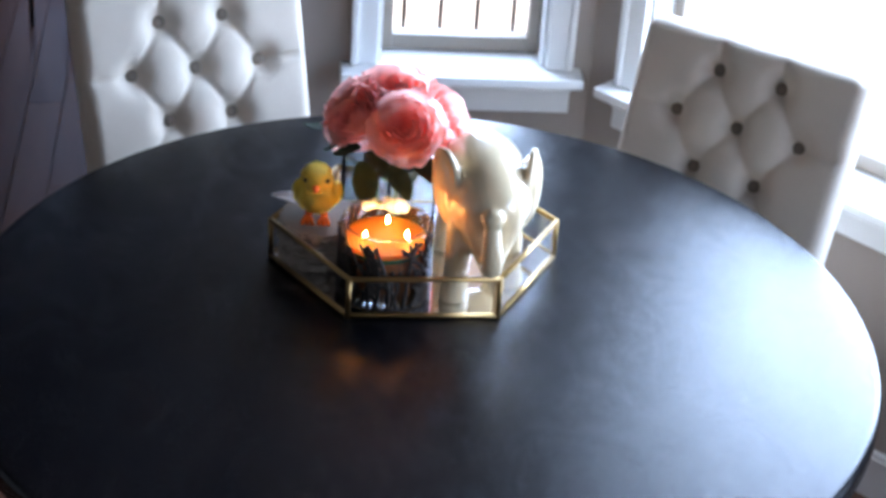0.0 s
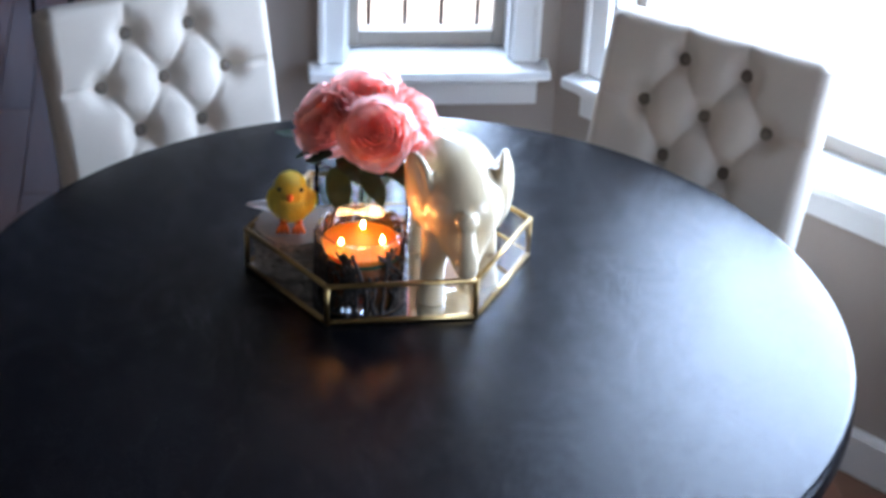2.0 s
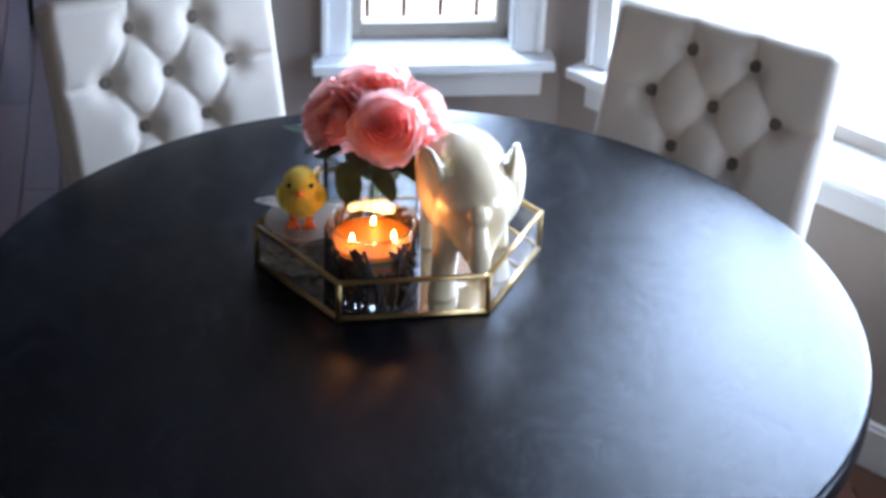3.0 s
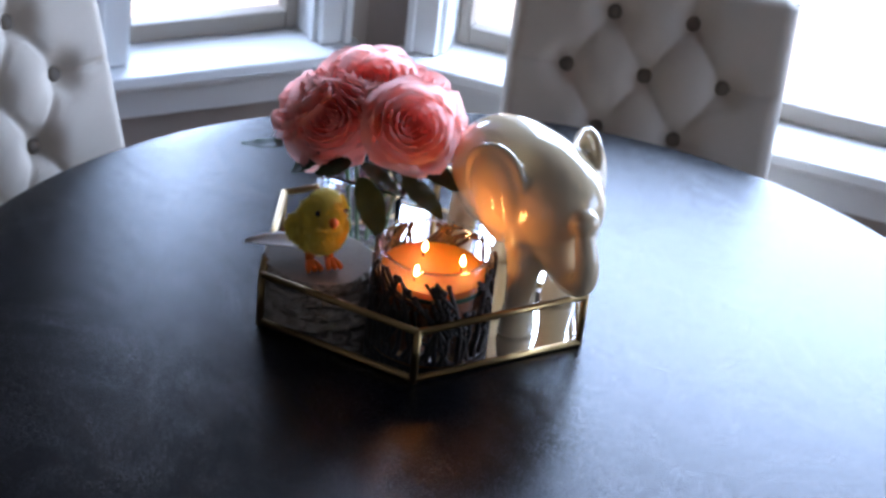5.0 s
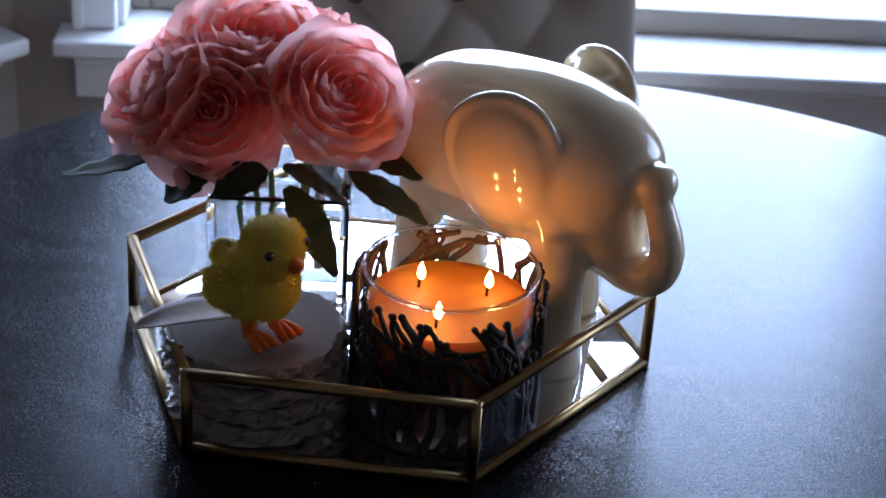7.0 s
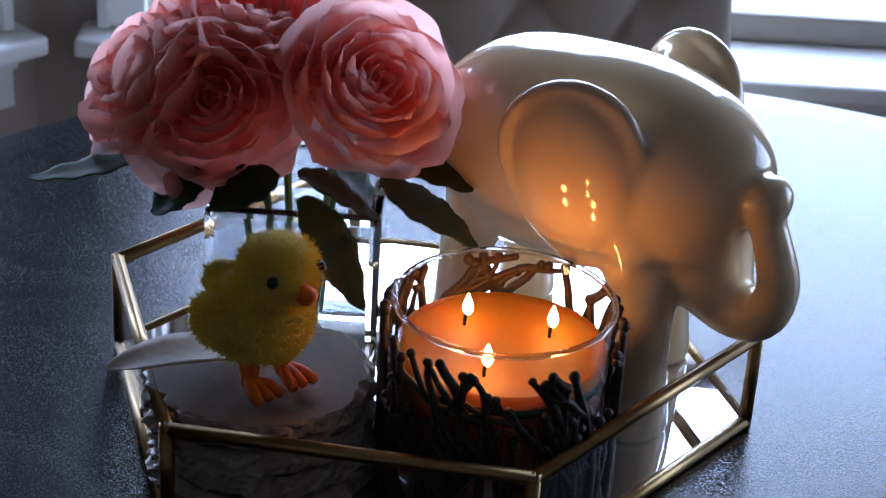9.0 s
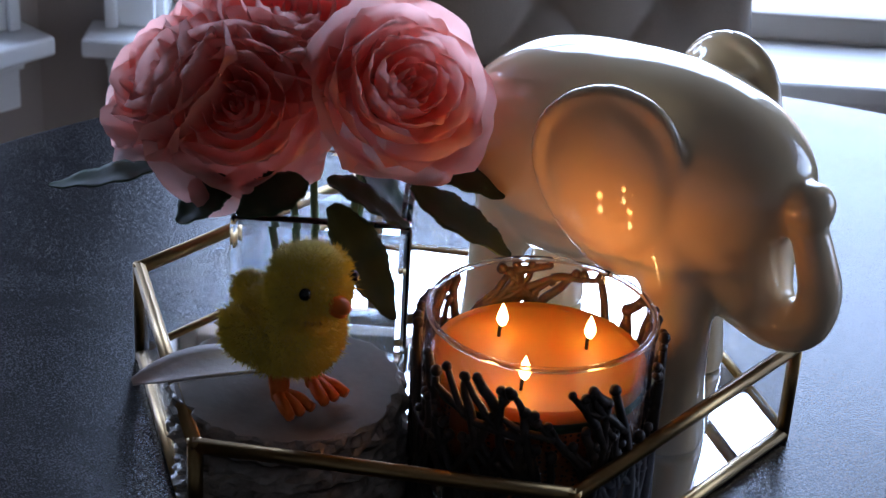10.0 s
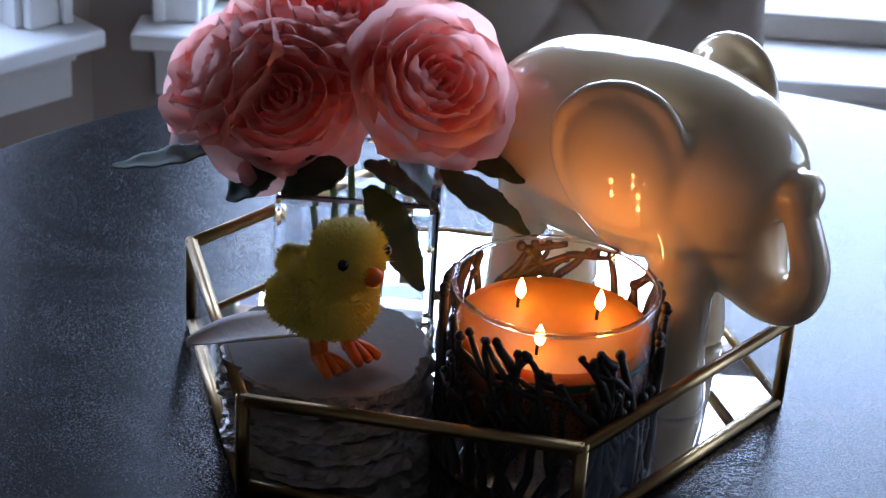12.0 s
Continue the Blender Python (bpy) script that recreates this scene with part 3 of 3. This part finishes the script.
# ---- elephant ----
def elephant_figurine():
    bm = bmesh.new()
    cx = 0.092
    spine = ((0.072, 0.900, 0.012), (0.066, 0.904, 0.034), (0.050, 0.911, 0.055), (0.022, 0.917, 0.069), (-0.010, 0.921, 0.074), (-0.045, 0.925, 0.0745), (-0.080, 0.929, 0.0730),
             (-0.112, 0.931, 0.0690), (-0.142, 0.931, 0.0610), (-0.166, 0.929, 0.0490), (-0.182, 0.926, 0.0340), (-0.190, 0.924, 0.014))
    tube(bm, smooth_path([(0, y, z) for y, z, r in spine], 34), [v.x for v in smooth_path([(r, 0, 0) for y, z, r in spine], 34)], 32)
    for v in bm.verts:
        v.co.x, v.co.z = cx + v.co.x * 0.88, v.co.z - 0.0065
    trunk = smooth_path([(cx, -0.140, 0.905), (cx, -0.160, 0.872), (0.091, -0.184, 0.852), (0.090, -0.208, 0.856), (0.089, -0.2165, 0.880), (0.088, -0.209, 0.905), (0.088, -0.198, 0.928)], 30)
    wide = [0.050, 0.048, 0.045, 0.041, 0.037, 0.033, 0.029, 0.026, 0.0225, 0.0205, 0.019, 0.018] + [0.0172 - 0.0057 * k / 17 for k in range(18)]
    tube(bm, trunk, wide, 18)
    ball(bm, (0.088, -0.200, 0.9345), (0.0172, 0.0170, 0.0160))
    for x, y, top in ((0.047, -0.147, -0.118), (0.130, -0.098, -0.085), (0.050, 0.022, 0.010), (0.132, 0.034, 0.020)):
        tube(bm, smooth_path([(x + (cx - x) * 0.40, top, 0.905), (x + (cx - x) * 0.08, y * 0.8 + top * 0.2, 0.850), (x, y, 0.805), (x, y, BASE)], 14),
             [0.035, 0.031, 0.027, 0.0235, 0.0208, 0.0194, 0.0186, 0.0183, 0.0184, 0.0190, 0.0200, 0.0212, 0.0224, 0.0230], 18)
    for side in (-1, 1):
        m = Matrix.Translation((cx + side * 0.059, -0.088, 0.934)) @ Euler((radians(-16), radians(side * 3), radians(-side * 9))).to_matrix().to_4x4()
        ear = [m @ Vector((0.004 * side * math.cos(a), 0.046 * math.cos(a) * (1 + 0.30 * math.sin(a)), 0.058 * math.sin(a))) for a in [2 * math.pi * k / 40 for k in range(41)]]
        tube(bm, ear, 0.0062, 8)
        ball(bm, (0, 0, 0), (0.0185, 0.047, 0.058))
        bmesh.ops.transform(bm, matrix=m, verts=bm.verts[-(24 * 15 + 2):])
        ball(bm, (cx + side * 0.048, -0.108, 0.936), (0.016, 0.018, 0.044))
    tube(bm, smooth_path([(cx, 0.050, 0.94), (cx, 0.070, 0.915), (cx, 0.068, 0.875)], 8), 0.006, 8)
    for v in bm.verts:
        v.co.y *= 0.85
        v.co.z = BASE + (v.co.z - BASE) * 0.925
    ob = mesh_object("elephant_figurine", bm, M_CERAMIC)
    re = ob.modifiers.new("remesh", "REMESH")
    re.mode, re.voxel_size, re.use_smooth_shade = "VOXEL", 0.0020, True
    sm = ob.modifiers.new("smooth", "SMOOTH")
    sm.factor, sm.iterations = 0.5, 30
    tagged(ob, "glossy cream ceramic elephant figurine with raised curled trunk", "figurine")


elephant_figurine()


# ---- candle ----
CX, CY, CR = -0.052, -0.097, 0.0615
WAX_Z, JAR_Z = BASE + 0.086, BASE + 0.114


def candle():
    c = thing("jar_candle", "lit three-wick orange candle in a clear glass jar", "candle", Matrix.Translation((CX, CY, 0)))
    z = BASE
    part("jar", lathe([(0, z + 0.0), (CR - 0.003, z), (CR, z + 0.003), (CR, JAR_Z - 0.002), (CR - 0.0018, JAR_Z), (CR - 0.0022, JAR_Z - 0.002), (CR - 0.0022, z + 0.010), (0, z + 0.010)], 72), M_JAR, c, "clear glass jar")
    part("rim", tube(bmesh.new(), [((CR - 0.001) * math.cos(k * math.pi / 48), (CR - 0.001) * math.sin(k * math.pi / 48), JAR_Z) for k in range(97)], 0.0017, 10), M_GLASS, c, "rounded glass rim")
    r = CR - 0.0036
    part("wax", lathe([(0, z + 0.0105), (r, z + 0.0105), (r, WAX_Z + 0.0015), (r - 0.004, WAX_Z), (0.03, WAX_Z - 0.0008), (0, WAX_Z - 0.001)], 72), M_WAX, c, "glowing melted orange wax")
    for name, z0, z1, mat, label in (("paper_band", 0.012, 0.075, M_PAPER, "orange dotted paper label"), ("green_stripe", 0.0752, 0.0805, M_GREEN, "green printed stripe")):
        part(name, lathe([(r + 0.0006, z + z0), (r + 0.0012, z + z0), (r + 0.0012, z + z1), (r + 0.0006, z + z1)], 72, True), mat, c, label)
    for k, (wx, wy) in enumerate(((0.003, 0.030), (0.027, -0.012), (-0.032, -0.014))):
        part("wick", tube(bmesh.new(), smooth_path([(wx, wy, WAX_Z - 0.002), (wx, wy, WAX_Z + 0.004), (wx + 0.002, wy, WAX_Z + 0.008)], 5), 0.0011, 6), M_WICK, c)
        f = lathe([(0, 0.0), (0.0016, 0.001), (0.0029, 0.0035), (0.0031, 0.0055), (0.0022, 0.0095), (0.0009, 0.0125), (0, 0.0145)], 14)
        bmesh.ops.translate(f, vec=(wx + 0.002, wy, WAX_Z + 0.0045), verts=f.verts)
        part("flame", f, M_FLAME, c, "small bright candle flame")
        data = bpy.data.lights.new("flame_light", "POINT")
        data.energy, data.color, data.shadow_soft_size = 0.034, (1.0, 0.37, 0.085), 0.004
        lamp = new("flame_light", data)
        lamp.location = (CX + wx + 0.002, CY + wy, WAX_Z + 0.030)


candle()


def coral_sleeve():
    """Branching coral twigs that stand round the jar."""
    s = thing("coral_sleeve", "blackened metal candle sleeve shaped like branching coral", "candle sleeve", Matrix.Translation((CX, CY, BASE)))
    r = CR + 0.0042
    random.seed(723)

    def on(a, z):
        return Vector((r * math.cos(a), r * math.sin(a), z))

    bm = bmesh.new()
    ring = [on(2 * math.pi * k / 60, 0.004) for k in range(61)]
    tube(bm, ring, 0.0026, 6)
    part("base_ring", bm, M_CORAL, s)

    def twig(bm, a, z, lean, length, thick, level, limit):
        pts, aa, zz, tilt = [on(a, z)], a, z, lean
        steps = 10
        for k in range(steps):
            tilt = tilt * 0.92 + random.uniform(-0.30, 0.30)
            aa += math.sin(tilt) * length / steps / r
            zz += abs(math.cos(tilt)) * length / steps
            if zz > limit:
                break
            pts.append(on(aa, zz))
            if level < 2 and k in (2, 4, 6, 8) and random.random() < (0.66, 0.42)[level]:
                twig(bm, aa, zz, tilt + (1 if k % 2 else -1) * random.uniform(0.55, 1.05), length * random.uniform(0.34, 0.55), thick * 0.86, level + 1, limit)
        if len(pts) > 1:
            tube(bm, pts, [thick * (1 - 0.05 * k) for k in range(len(pts))], 7)
            ball(bm, pts[-1], (thick * 0.92,) * 3, u=7, v=6)

    for k in range(16):
        bm = bmesh.new()
        a = 2 * math.pi * k / 16 + random.uniform(-0.08, 0.08)
        low = max(0.0, math.cos(a - radians(240)))
        limit = 0.108 - 0.004 * low
        twig(bm, a, 0.004, random.uniform(-0.30, 0.30), random.uniform(0.125, 0.155), 0.0037, 0, limit)
        for side in (-0.30, -0.15):
            twig(bm, a + side, 0.004, random.uniform(-0.6, 0.6), random.uniform(0.050, 0.080), 0.0036, 1, 0.080)
        part("branch", bm, M_CORAL, s)


coral_sleeve()

# ---- coasters ----
KX, KY, KR, KH = -0.135, 0.003, 0.0635, 0.0155


def coaster_stack():
    random.seed(3)
    for k in range(4):
        c = thing("stone_coaster", "round grey stone coaster with a chipped silvered edge", "coaster",
                  Matrix.Translation((KX + random.uniform(-0.004, 0.004), KY + random.uniform(-0.004, 0.004), BASE + k * KH)) @ Matrix.Rotation(random.uniform(0, 6), 4, "Z"), group="stack of coasters")
        n = 96
        levels = ((0.0, 0.93), (0.0012, 0.975), (0.0035, 1.015), (0.006, 1.0), (0.0085, 1.02), (0.0115, 0.995), (0.0138, 0.975), (KH - 0.0006, 0.945))
        bm = bmesh.new()
        rings = []
        for z, f in levels:
            ring = []
            for i in range(n):
                a = 2 * math.pi * i / n
                w = 1 + 0.030 * noise.noise((math.cos(a) * 2, math.sin(a) * 2, k * 7)) + 0.075 * noise.noise((math.cos(a) * 8, math.sin(a) * 8, z * 220 + k * 5)) + 0.02 * noise.noise((math.cos(a) * 21, math.sin(a) * 21, z * 500 + k))
                ring.append(bm.verts.new((KR * f * w * math.cos(a), KR * f * w * math.sin(a), z)))
            rings.append(ring)
        for a, b in zip(rings, rings[1:]):
            for i in range(n):
                bm.faces.new((a[i], a[(i + 1) % n], b[(i + 1) % n], b[i]))
        part("rough_edge", bm, M_STONE_EDGE, c, "chipped silvery edge", False)
        bm = bmesh.new()
        for z, f in (levels[0], levels[-1]):
            vs = []
            for i in range(n):
                a = 2 * math.pi * i / n
                w = 1 + 0.030 * noise.noise((math.cos(a) * 2, math.sin(a) * 2, k * 7)) + 0.075 * noise.noise((math.cos(a) * 8, math.sin(a) * 8, z * 220 + k * 5)) + 0.02 * noise.noise((math.cos(a) * 21, math.sin(a) * 21, z * 500 + k))
                vs.append(bm.verts.new((KR * f * w * 0.999 * math.cos(a), KR * f * w * 0.999 * math.sin(a), z)))
            bm.faces.new(vs)
        part("slab", bm, M_STONE, c, "smooth grey stone face", False)


coaster_stack()
STACK = BASE + 4 * KH


# ---- chick ----
def toy_chick():
    yaw = radians(-6)
    c = thing("toy_chick", "fluffy yellow toy chick with orange beak and feet", "toy", Matrix.Translation((-0.146, -0.006, STACK)) @ Matrix.Rotation(yaw, 4, "Z") @ Matrix.Diagonal((1.06, 1.06, 1.13, 1)))
    random.seed(8)
    lumps = (((0, 0.006, 0.035), (0.0285, 0.032, 0.0245)), ((0, -0.011, 0.0655), (0.0212, 0.0212, 0.0205)), ((0, 0.034, 0.043), (0.009, 0.010, 0.008)), ((0.022, 0.010, 0.036), (0.010, 0.018, 0.014)), ((-0.022, 0.010, 0.036), (0.010, 0.018, 0.014)))
    bm = bmesh.new()
    for p, r in lumps:
        ball(bm, p, [q * 0.93 for q in r])
    rnd = np.random.RandomState(4)
    for p, r in lumps:
        for _ in range(int(16000 * r[0] / 0.028)):
            d = Vector(rnd.normal(size=3)).normalized()
            root = Vector(p) + Vector((d.x * r[0], d.y * r[1], d.z * r[2])) * 0.9
            if any(sum(((root[i] - q[i]) / s[i]) ** 2 for i in range(3)) < 0.6 for q, s in lumps):
                continue
            tip = root + (d + Vector(rnd.normal(size=3)) * 0.85) * 0.0019
            side = d.orthogonal().normalized() * 0.0005
            bm.faces.new([bm.verts.new(root - side), bm.verts.new(root + side), bm.verts.new(tip)])
    part("plush_body", bm, M_FUZZ, c, "fluffy yellow pile")
    bm = bmesh.new()
    ball(bm, (0, -0.033, 0.0625), (0.0048, 0.0075, 0.0038))
    ball(bm, (0, -0.032, 0.0590), (0.0038, 0.0055, 0.0028))
    part("beak", bm, M_ORANGE, c)
    for s in (-1, 1):
        part("eye", ball(bmesh.new(), (s * 0.0150, -0.0255, 0.0695), (0.003, 0.003, 0.003), u=12, v=8), M_EYE, c)
        bm = tube(bmesh.new(), [(s * 0.010, 0.0, 0.016), (s * 0.011, -0.003, 0.003)], [0.0056, 0.0046], 8)
        for dx in (-0.007, 0, 0.007):
            tube(bm, smooth_path([(s * 0.011, -0.002, 0.0055), (s * 0.011 + dx * 0.7, -0.012, 0.005), (s * 0.011 + dx, -0.020, 0.0034)], 6), [0.0040, 0.0038, 0.0036, 0.0034, 0.0030, 0.0026], 7)
        part("foot", bm, M_ORANGE, c)


toy_chick()

# ---- vase ----
VX, VY, VW, VH = -0.033, 0.080, 0.052, 0.120
VTURN = Matrix.Rotation(radians(39), 4, "Z")


def vase():
    v = thing("square_vase", "square clear glass vase holding pink roses", "vase", Matrix.Translation((VX, VY, BASE)) @ VTURN)
    bm = new_box((-VW, -VW, 0), (VW, VW, VH), 0.004)
    top = [f for f in bm.faces if f.normal.z > 0.99]
    bmesh.ops.delete(bm, geom=top, context="FACES")
    inner = new_box((-VW + 0.007, -VW + 0.007, 0.014), (VW - 0.007, VW - 0.007, VH))
    bmesh.ops.delete(inner, geom=[f for f in inner.faces if f.calc_center_median().z > VH - 1e-5], context="FACES")
    bmesh.ops.reverse_faces(inner, faces=inner.faces)
    tmp = bpy.data.meshes.new("tmp")
    inner.to_mesh(tmp)
    inner.free()
    bm.from_mesh(tmp)
    edges = [e for e in bm.edges if e.is_boundary]
    bmesh.ops.bridge_loops(bm, edges=edges)
    part("glass_body", bm, M_GLASS, v, smooth=False).visible_shadow = False
    w = tagged(mesh_object("vase_water", new_box((-VW + 0.0074, -VW + 0.0074, 0.0144), (VW - 0.0074, VW - 0.0074, 0.092)), M_WATER, False), "clear water standing in the glass vase", "water")
    w.matrix_world = Matrix.Translation((VX, VY, BASE)) @ VTURN


vase()


# ---- roses ----
def petal_mesh(name, profile, half, curl, wave, seed):
    """A cupped petal: profile of (radius, height), half-angle across, outward curl at the lip."""
    bm = bmesh.new()
    nu, nv = 14, 11
    pts = smooth_path([(r, 0, z) for r, z in profile], nv)
    grid = []
    for j, p in enumerate(pts):
        v = j / (nv - 1)
        row = []
        for i in range(nu + 1):
            u = 2 * i / nu - 1
            width = half * (0.35 + 0.65 * math.sin(min(1.0, v * 1.25) * math.pi / 2)) * math.sqrt(max(0.02, 1 - (max(0, v - 0.62) / 0.46) ** 2.4))
            a = u * width
            r = p.x + curl * max(0, v - 0.55) ** 2 * (0.6 + 0.8 * u * u) * 4 - 0.002 * u * u
            z = p.z - 0.006 * u * u * v - curl * 0.8 * max(0, v - 0.72) ** 2 * 12 * (0.5 + u * u)
            k = noise.noise((u * 2.3 + seed * 9, v * 2.5, seed)) * wave * v
            r, z = r + k, z + 0.6 * k * math.sin(u * 7 + seed)
            row.append(bm.verts.new((r * math.cos(a), r * math.sin(a), z)))
        grid.append(row)
    for j in range(nv - 1):
        for i in range(nu):
            bm.faces.new((grid[j][i], grid[j][i + 1], grid[j + 1][i + 1], grid[j + 1][i]))
    bmesh.ops.recalc_face_normals(bm, faces=bm.faces)
    me = bpy.data.meshes.new(name)
    bm.to_mesh(me)
    bm.free()
    me.shade_smooth()
    me.materials.append(M_PETAL)
    return me


LAYERS = (
    (5, ((0.006, -0.036), (0.036, -0.028), (0.054, -0.006), (0.062, 0.012)), 0.92, 0.009, 0.006),
    (5, ((0.006, -0.034), (0.034, -0.022), (0.048, 0.002), (0.052, 0.022)), 0.90, 0.007, 0.005),
    (5, ((0.006, -0.030), (0.029, -0.014), (0.039, 0.009), (0.040, 0.028)), 0.95, 0.005, 0.004),
    (5, ((0.005, -0.026), (0.022, -0.008), (0.030, 0.012), (0.0305, 0.030)), 0.98, 0.003, 0.004),
    (4, ((0.004, -0.022), (0.016, -0.004), (0.0225, 0.012), (0.0225, 0.028)), 1.15, 0.001, 0.004),
    (4, ((0.003, -0.018), (0.011, 0.000), (0.0155, 0.011), (0.0150, 0.0255)), 1.25, 0.0, 0.003),
    (3, ((0.002, -0.014), (0.006, 0.000), (0.0090, 0.009), (0.0080, 0.0225)), 1.5, 0.0, 0.002),
    (2, ((0.001, -0.012), (0.003, 0.000), (0.0040, 0.008), (0.0036, 0.0205)), 1.7, 0.0, 0.001),
)
PETALS = [[petal_mesh("petal", prof, half, curl, wave, 3 * k + v + 1.7) for v in range(3)] for k, (n, prof, half, curl, wave) in enumerate(LAYERS)]


def leaf_mesh(length, width, droop, seed):
    bm = bmesh.new()
    n, c = 30, 4
    top, low = [], []
    for j in range(n + 1):
        v = j / n
        w = width * math.sin(math.pi * min(1, v * 0.96 + 0.03)) ** 0.75 * (1.08 - 0.40 * v) + 0.0008
        w *= 1 + 0.07 * (j % 2)
        for rows, dz in ((top, 0.0), (low, -0.0006)):
            rows.append([bm.verts.new((w * i / c, length * v, 0.12 * abs(w * i / c) - droop * v * v * length + 0.0008 * math.sin(v * 26) * abs(i / c) + 0.0012 * math.sin(v * 5 + seed) + dz)) for i in range(-c, c + 1)])
    for j in range(n):
        for i in range(2 * c):
            bm.faces.new((top[j][i], top[j][i + 1], top[j + 1][i + 1], top[j + 1][i]))
            bm.faces.new((low[j][i + 1], low[j][i], low[j + 1][i], low[j + 1][i + 1]))
        for i in (0, 2 * c):
            bm.faces.new((top[j][i], top[j + 1][i], low[j + 1][i], low[j][i]))
    return bm


def rose(centre, axis, size, spin, leaves=()):
    """A rose whose bloom sits at centre and opens along axis; leaves as (root, tip, half width)."""
    centre, axis = Vector(centre), Vector(axis).normalized()
    r = thing("rose", "full pink silk rose with layered ruffled petals in the vase", "flower", Matrix.Translation(centre), group="bouquet of roses")
    turn = axis.to_track_quat("Z", "Y").to_matrix().to_4x4() @ Matrix.Scale(size, 4)
    a = spin
    for k, (n, *_rest) in enumerate(LAYERS):
        for i in range(n):
            a += 2 * math.pi / n
            ob = new("petal", PETALS[k][(i + k) % 3])
            ob.parent = r
            ob.matrix_local = turn @ Matrix.Rotation(a + 0.15 * math.sin(i * 3 + k), 4, "Z") @ Matrix.Translation((0, 0, 0.002 * math.sin(i * 2.4 + k + spin)))
        a += 0.5
    foot = Vector((VX + (centre.x - VX) * 0.25, VY + (centre.y - VY) * 0.25, BASE + 0.022)) - centre
    mid = Vector((VX + (centre.x - VX) * 0.45, VY + (centre.y - VY) * 0.45, BASE + 0.13)) - centre
    part("stem", tube(bmesh.new(), smooth_path([-axis * 0.026 * size, mid, foot], 10), 0.0024, 7), M_STEM, r)
    part("calyx", ball(bmesh.new(), -axis * 0.032 * size, (0.010, 0.010, 0.012)), M_LEAF, r)
    for root, tip, half in leaves:
        root, tip = Vector(root) - centre, Vector(tip) - centre
        d = tip - root
        y = d.normalized()
        x = y.cross(Vector((0, 0, 1))).normalized()
        z = x.cross(y)
        m = Matrix(((x.x, y.x, z.x, root.x), (x.y, y.y, z.y, root.y), (x.z, y.z, z.z, root.z), (0, 0, 0, 1)))
        bm = leaf_mesh(d.length, half, 0.0, half * 900)
        bmesh.ops.transform(bm, matrix=m, verts=bm.verts)
        part("leaf", bm, M_LEAF, r, "dark green serrated leaf")


rose((-0.084, 0.104, 0.942), (-0.62, -0.50, 0.58), 0.88, 0.0,
     (((-0.100, 0.125, 0.910), (-0.158, 0.182, 0.890), 0.016), ((-0.100, 0.092, 0.907), (-0.132, 0.103, 0.888), 0.021), ((-0.082, 0.051, 0.915), (-0.121, 0.065, 0.902), 0.022)))
rose((-0.016, 0.042, 0.954), (-0.22, -0.72, 0.62), 0.86, 0.7,
     (((-0.080, 0.034, 0.905), (-0.070, -0.010, 0.847), 0.021), ((-0.036, 0.012, 0.912), (-0.016, -0.045, 0.880), 0.018), ((-0.076, 0.040, 0.916), (-0.038, 0.010, 0.888), 0.021)))
rose((-0.028, 0.116, 0.972), (-0.22, -0.30, 0.92), 0.98, 1.4, (((-0.018, 0.067, 0.896), (-0.002, 0.044, 0.868), 0.020),))
rose((0.040, 0.080, 0.944), (0.66, -0.45, 0.55), 0.92, 2.2, (((0.000, 0.050, 0.905), (0.026, -0.006, 0.890), 0.020),))
rose((0.008, 0.150, 0.940), (0.20, 0.80, 0.50), 0.90, 3.0)
rose((-0.094, 0.148, 0.948), (-0.70, 0.35, 0.60), 0.82, 3.9)


# ---- pale feather under the chick ----
def feather():
    bm = bmesh.new()
    root, tip = Vector((-0.130, 0.018, STACK + 0.003)), Vector((-0.210, 0.050, STACK + 0.008))
    d = tip - root
    across = d.cross(Vector((0, 0, 1))).normalized()
    n = 14
    rows = []
    for dz in (0.0, -0.0008):
        rows.append([[bm.verts.new(root + d * (j / n) + across * (0.017 * math.sin(math.pi * (0.12 + 0.86 * j / n)) ** 0.7 * i / 3) + Vector((0, 0, 0.006 * math.sin(3 * j / n) + 0.0025 * (i / 3) ** 2 + dz))) for i in range(-3, 4)] for j in range(n + 1)])
    t, u = rows
    for j in range(n):
        for i in range(6):
            bm.faces.new((t[j][i], t[j][i + 1], t[j + 1][i + 1], t[j + 1][i]))
            bm.faces.new((u[j][i + 1], u[j][i], u[j + 1][i], u[j + 1][i + 1]))
        for i in (0, 6):
            bm.faces.new((t[j][i], t[j + 1][i], u[j + 1][i], u[j][i]))
    tagged(mesh_object("feather", bm, M_RIBBON), "pale flat feather lying on the stone coasters", "feather")


feather()


# ---- floor planks round the table ----
def floor_planks():
    random.seed(723)
    shared = {}
    for row in range(44):
        x = -2.5 + row * 0.09
        far = 3.12 if x < END_A.x - 0.12 else min(CORNER.y + D1.y / D1.x * (x + 0.09 - CORNER.x), CORNER.y + D2.y / D2.x * (x + 0.09 - CORNER.x)) - 0.03
        if x + 0.09 > END_B.x:
            break
        y = -1.6 - random.uniform(0, 0.8)
        while y < far - 0.1:
            size = min(random.choice((0.9, 1.2, 1.5)), round(far - y, 2))
            if size not in shared:
                me = mesh_object("plank", new_box((0.0008, 0.0008, 0.0), (0.0892, size - 0.0008, 0.006), 0.0012, segments=1), M_PLANK, False)
                shared[size] = me.data
                bpy.data.objects.remove(me)
            ob = new("plank", shared[size])
            ob.parent = floor
            ob.location = (x, y, 0.0)
            y += size


floor_planks()
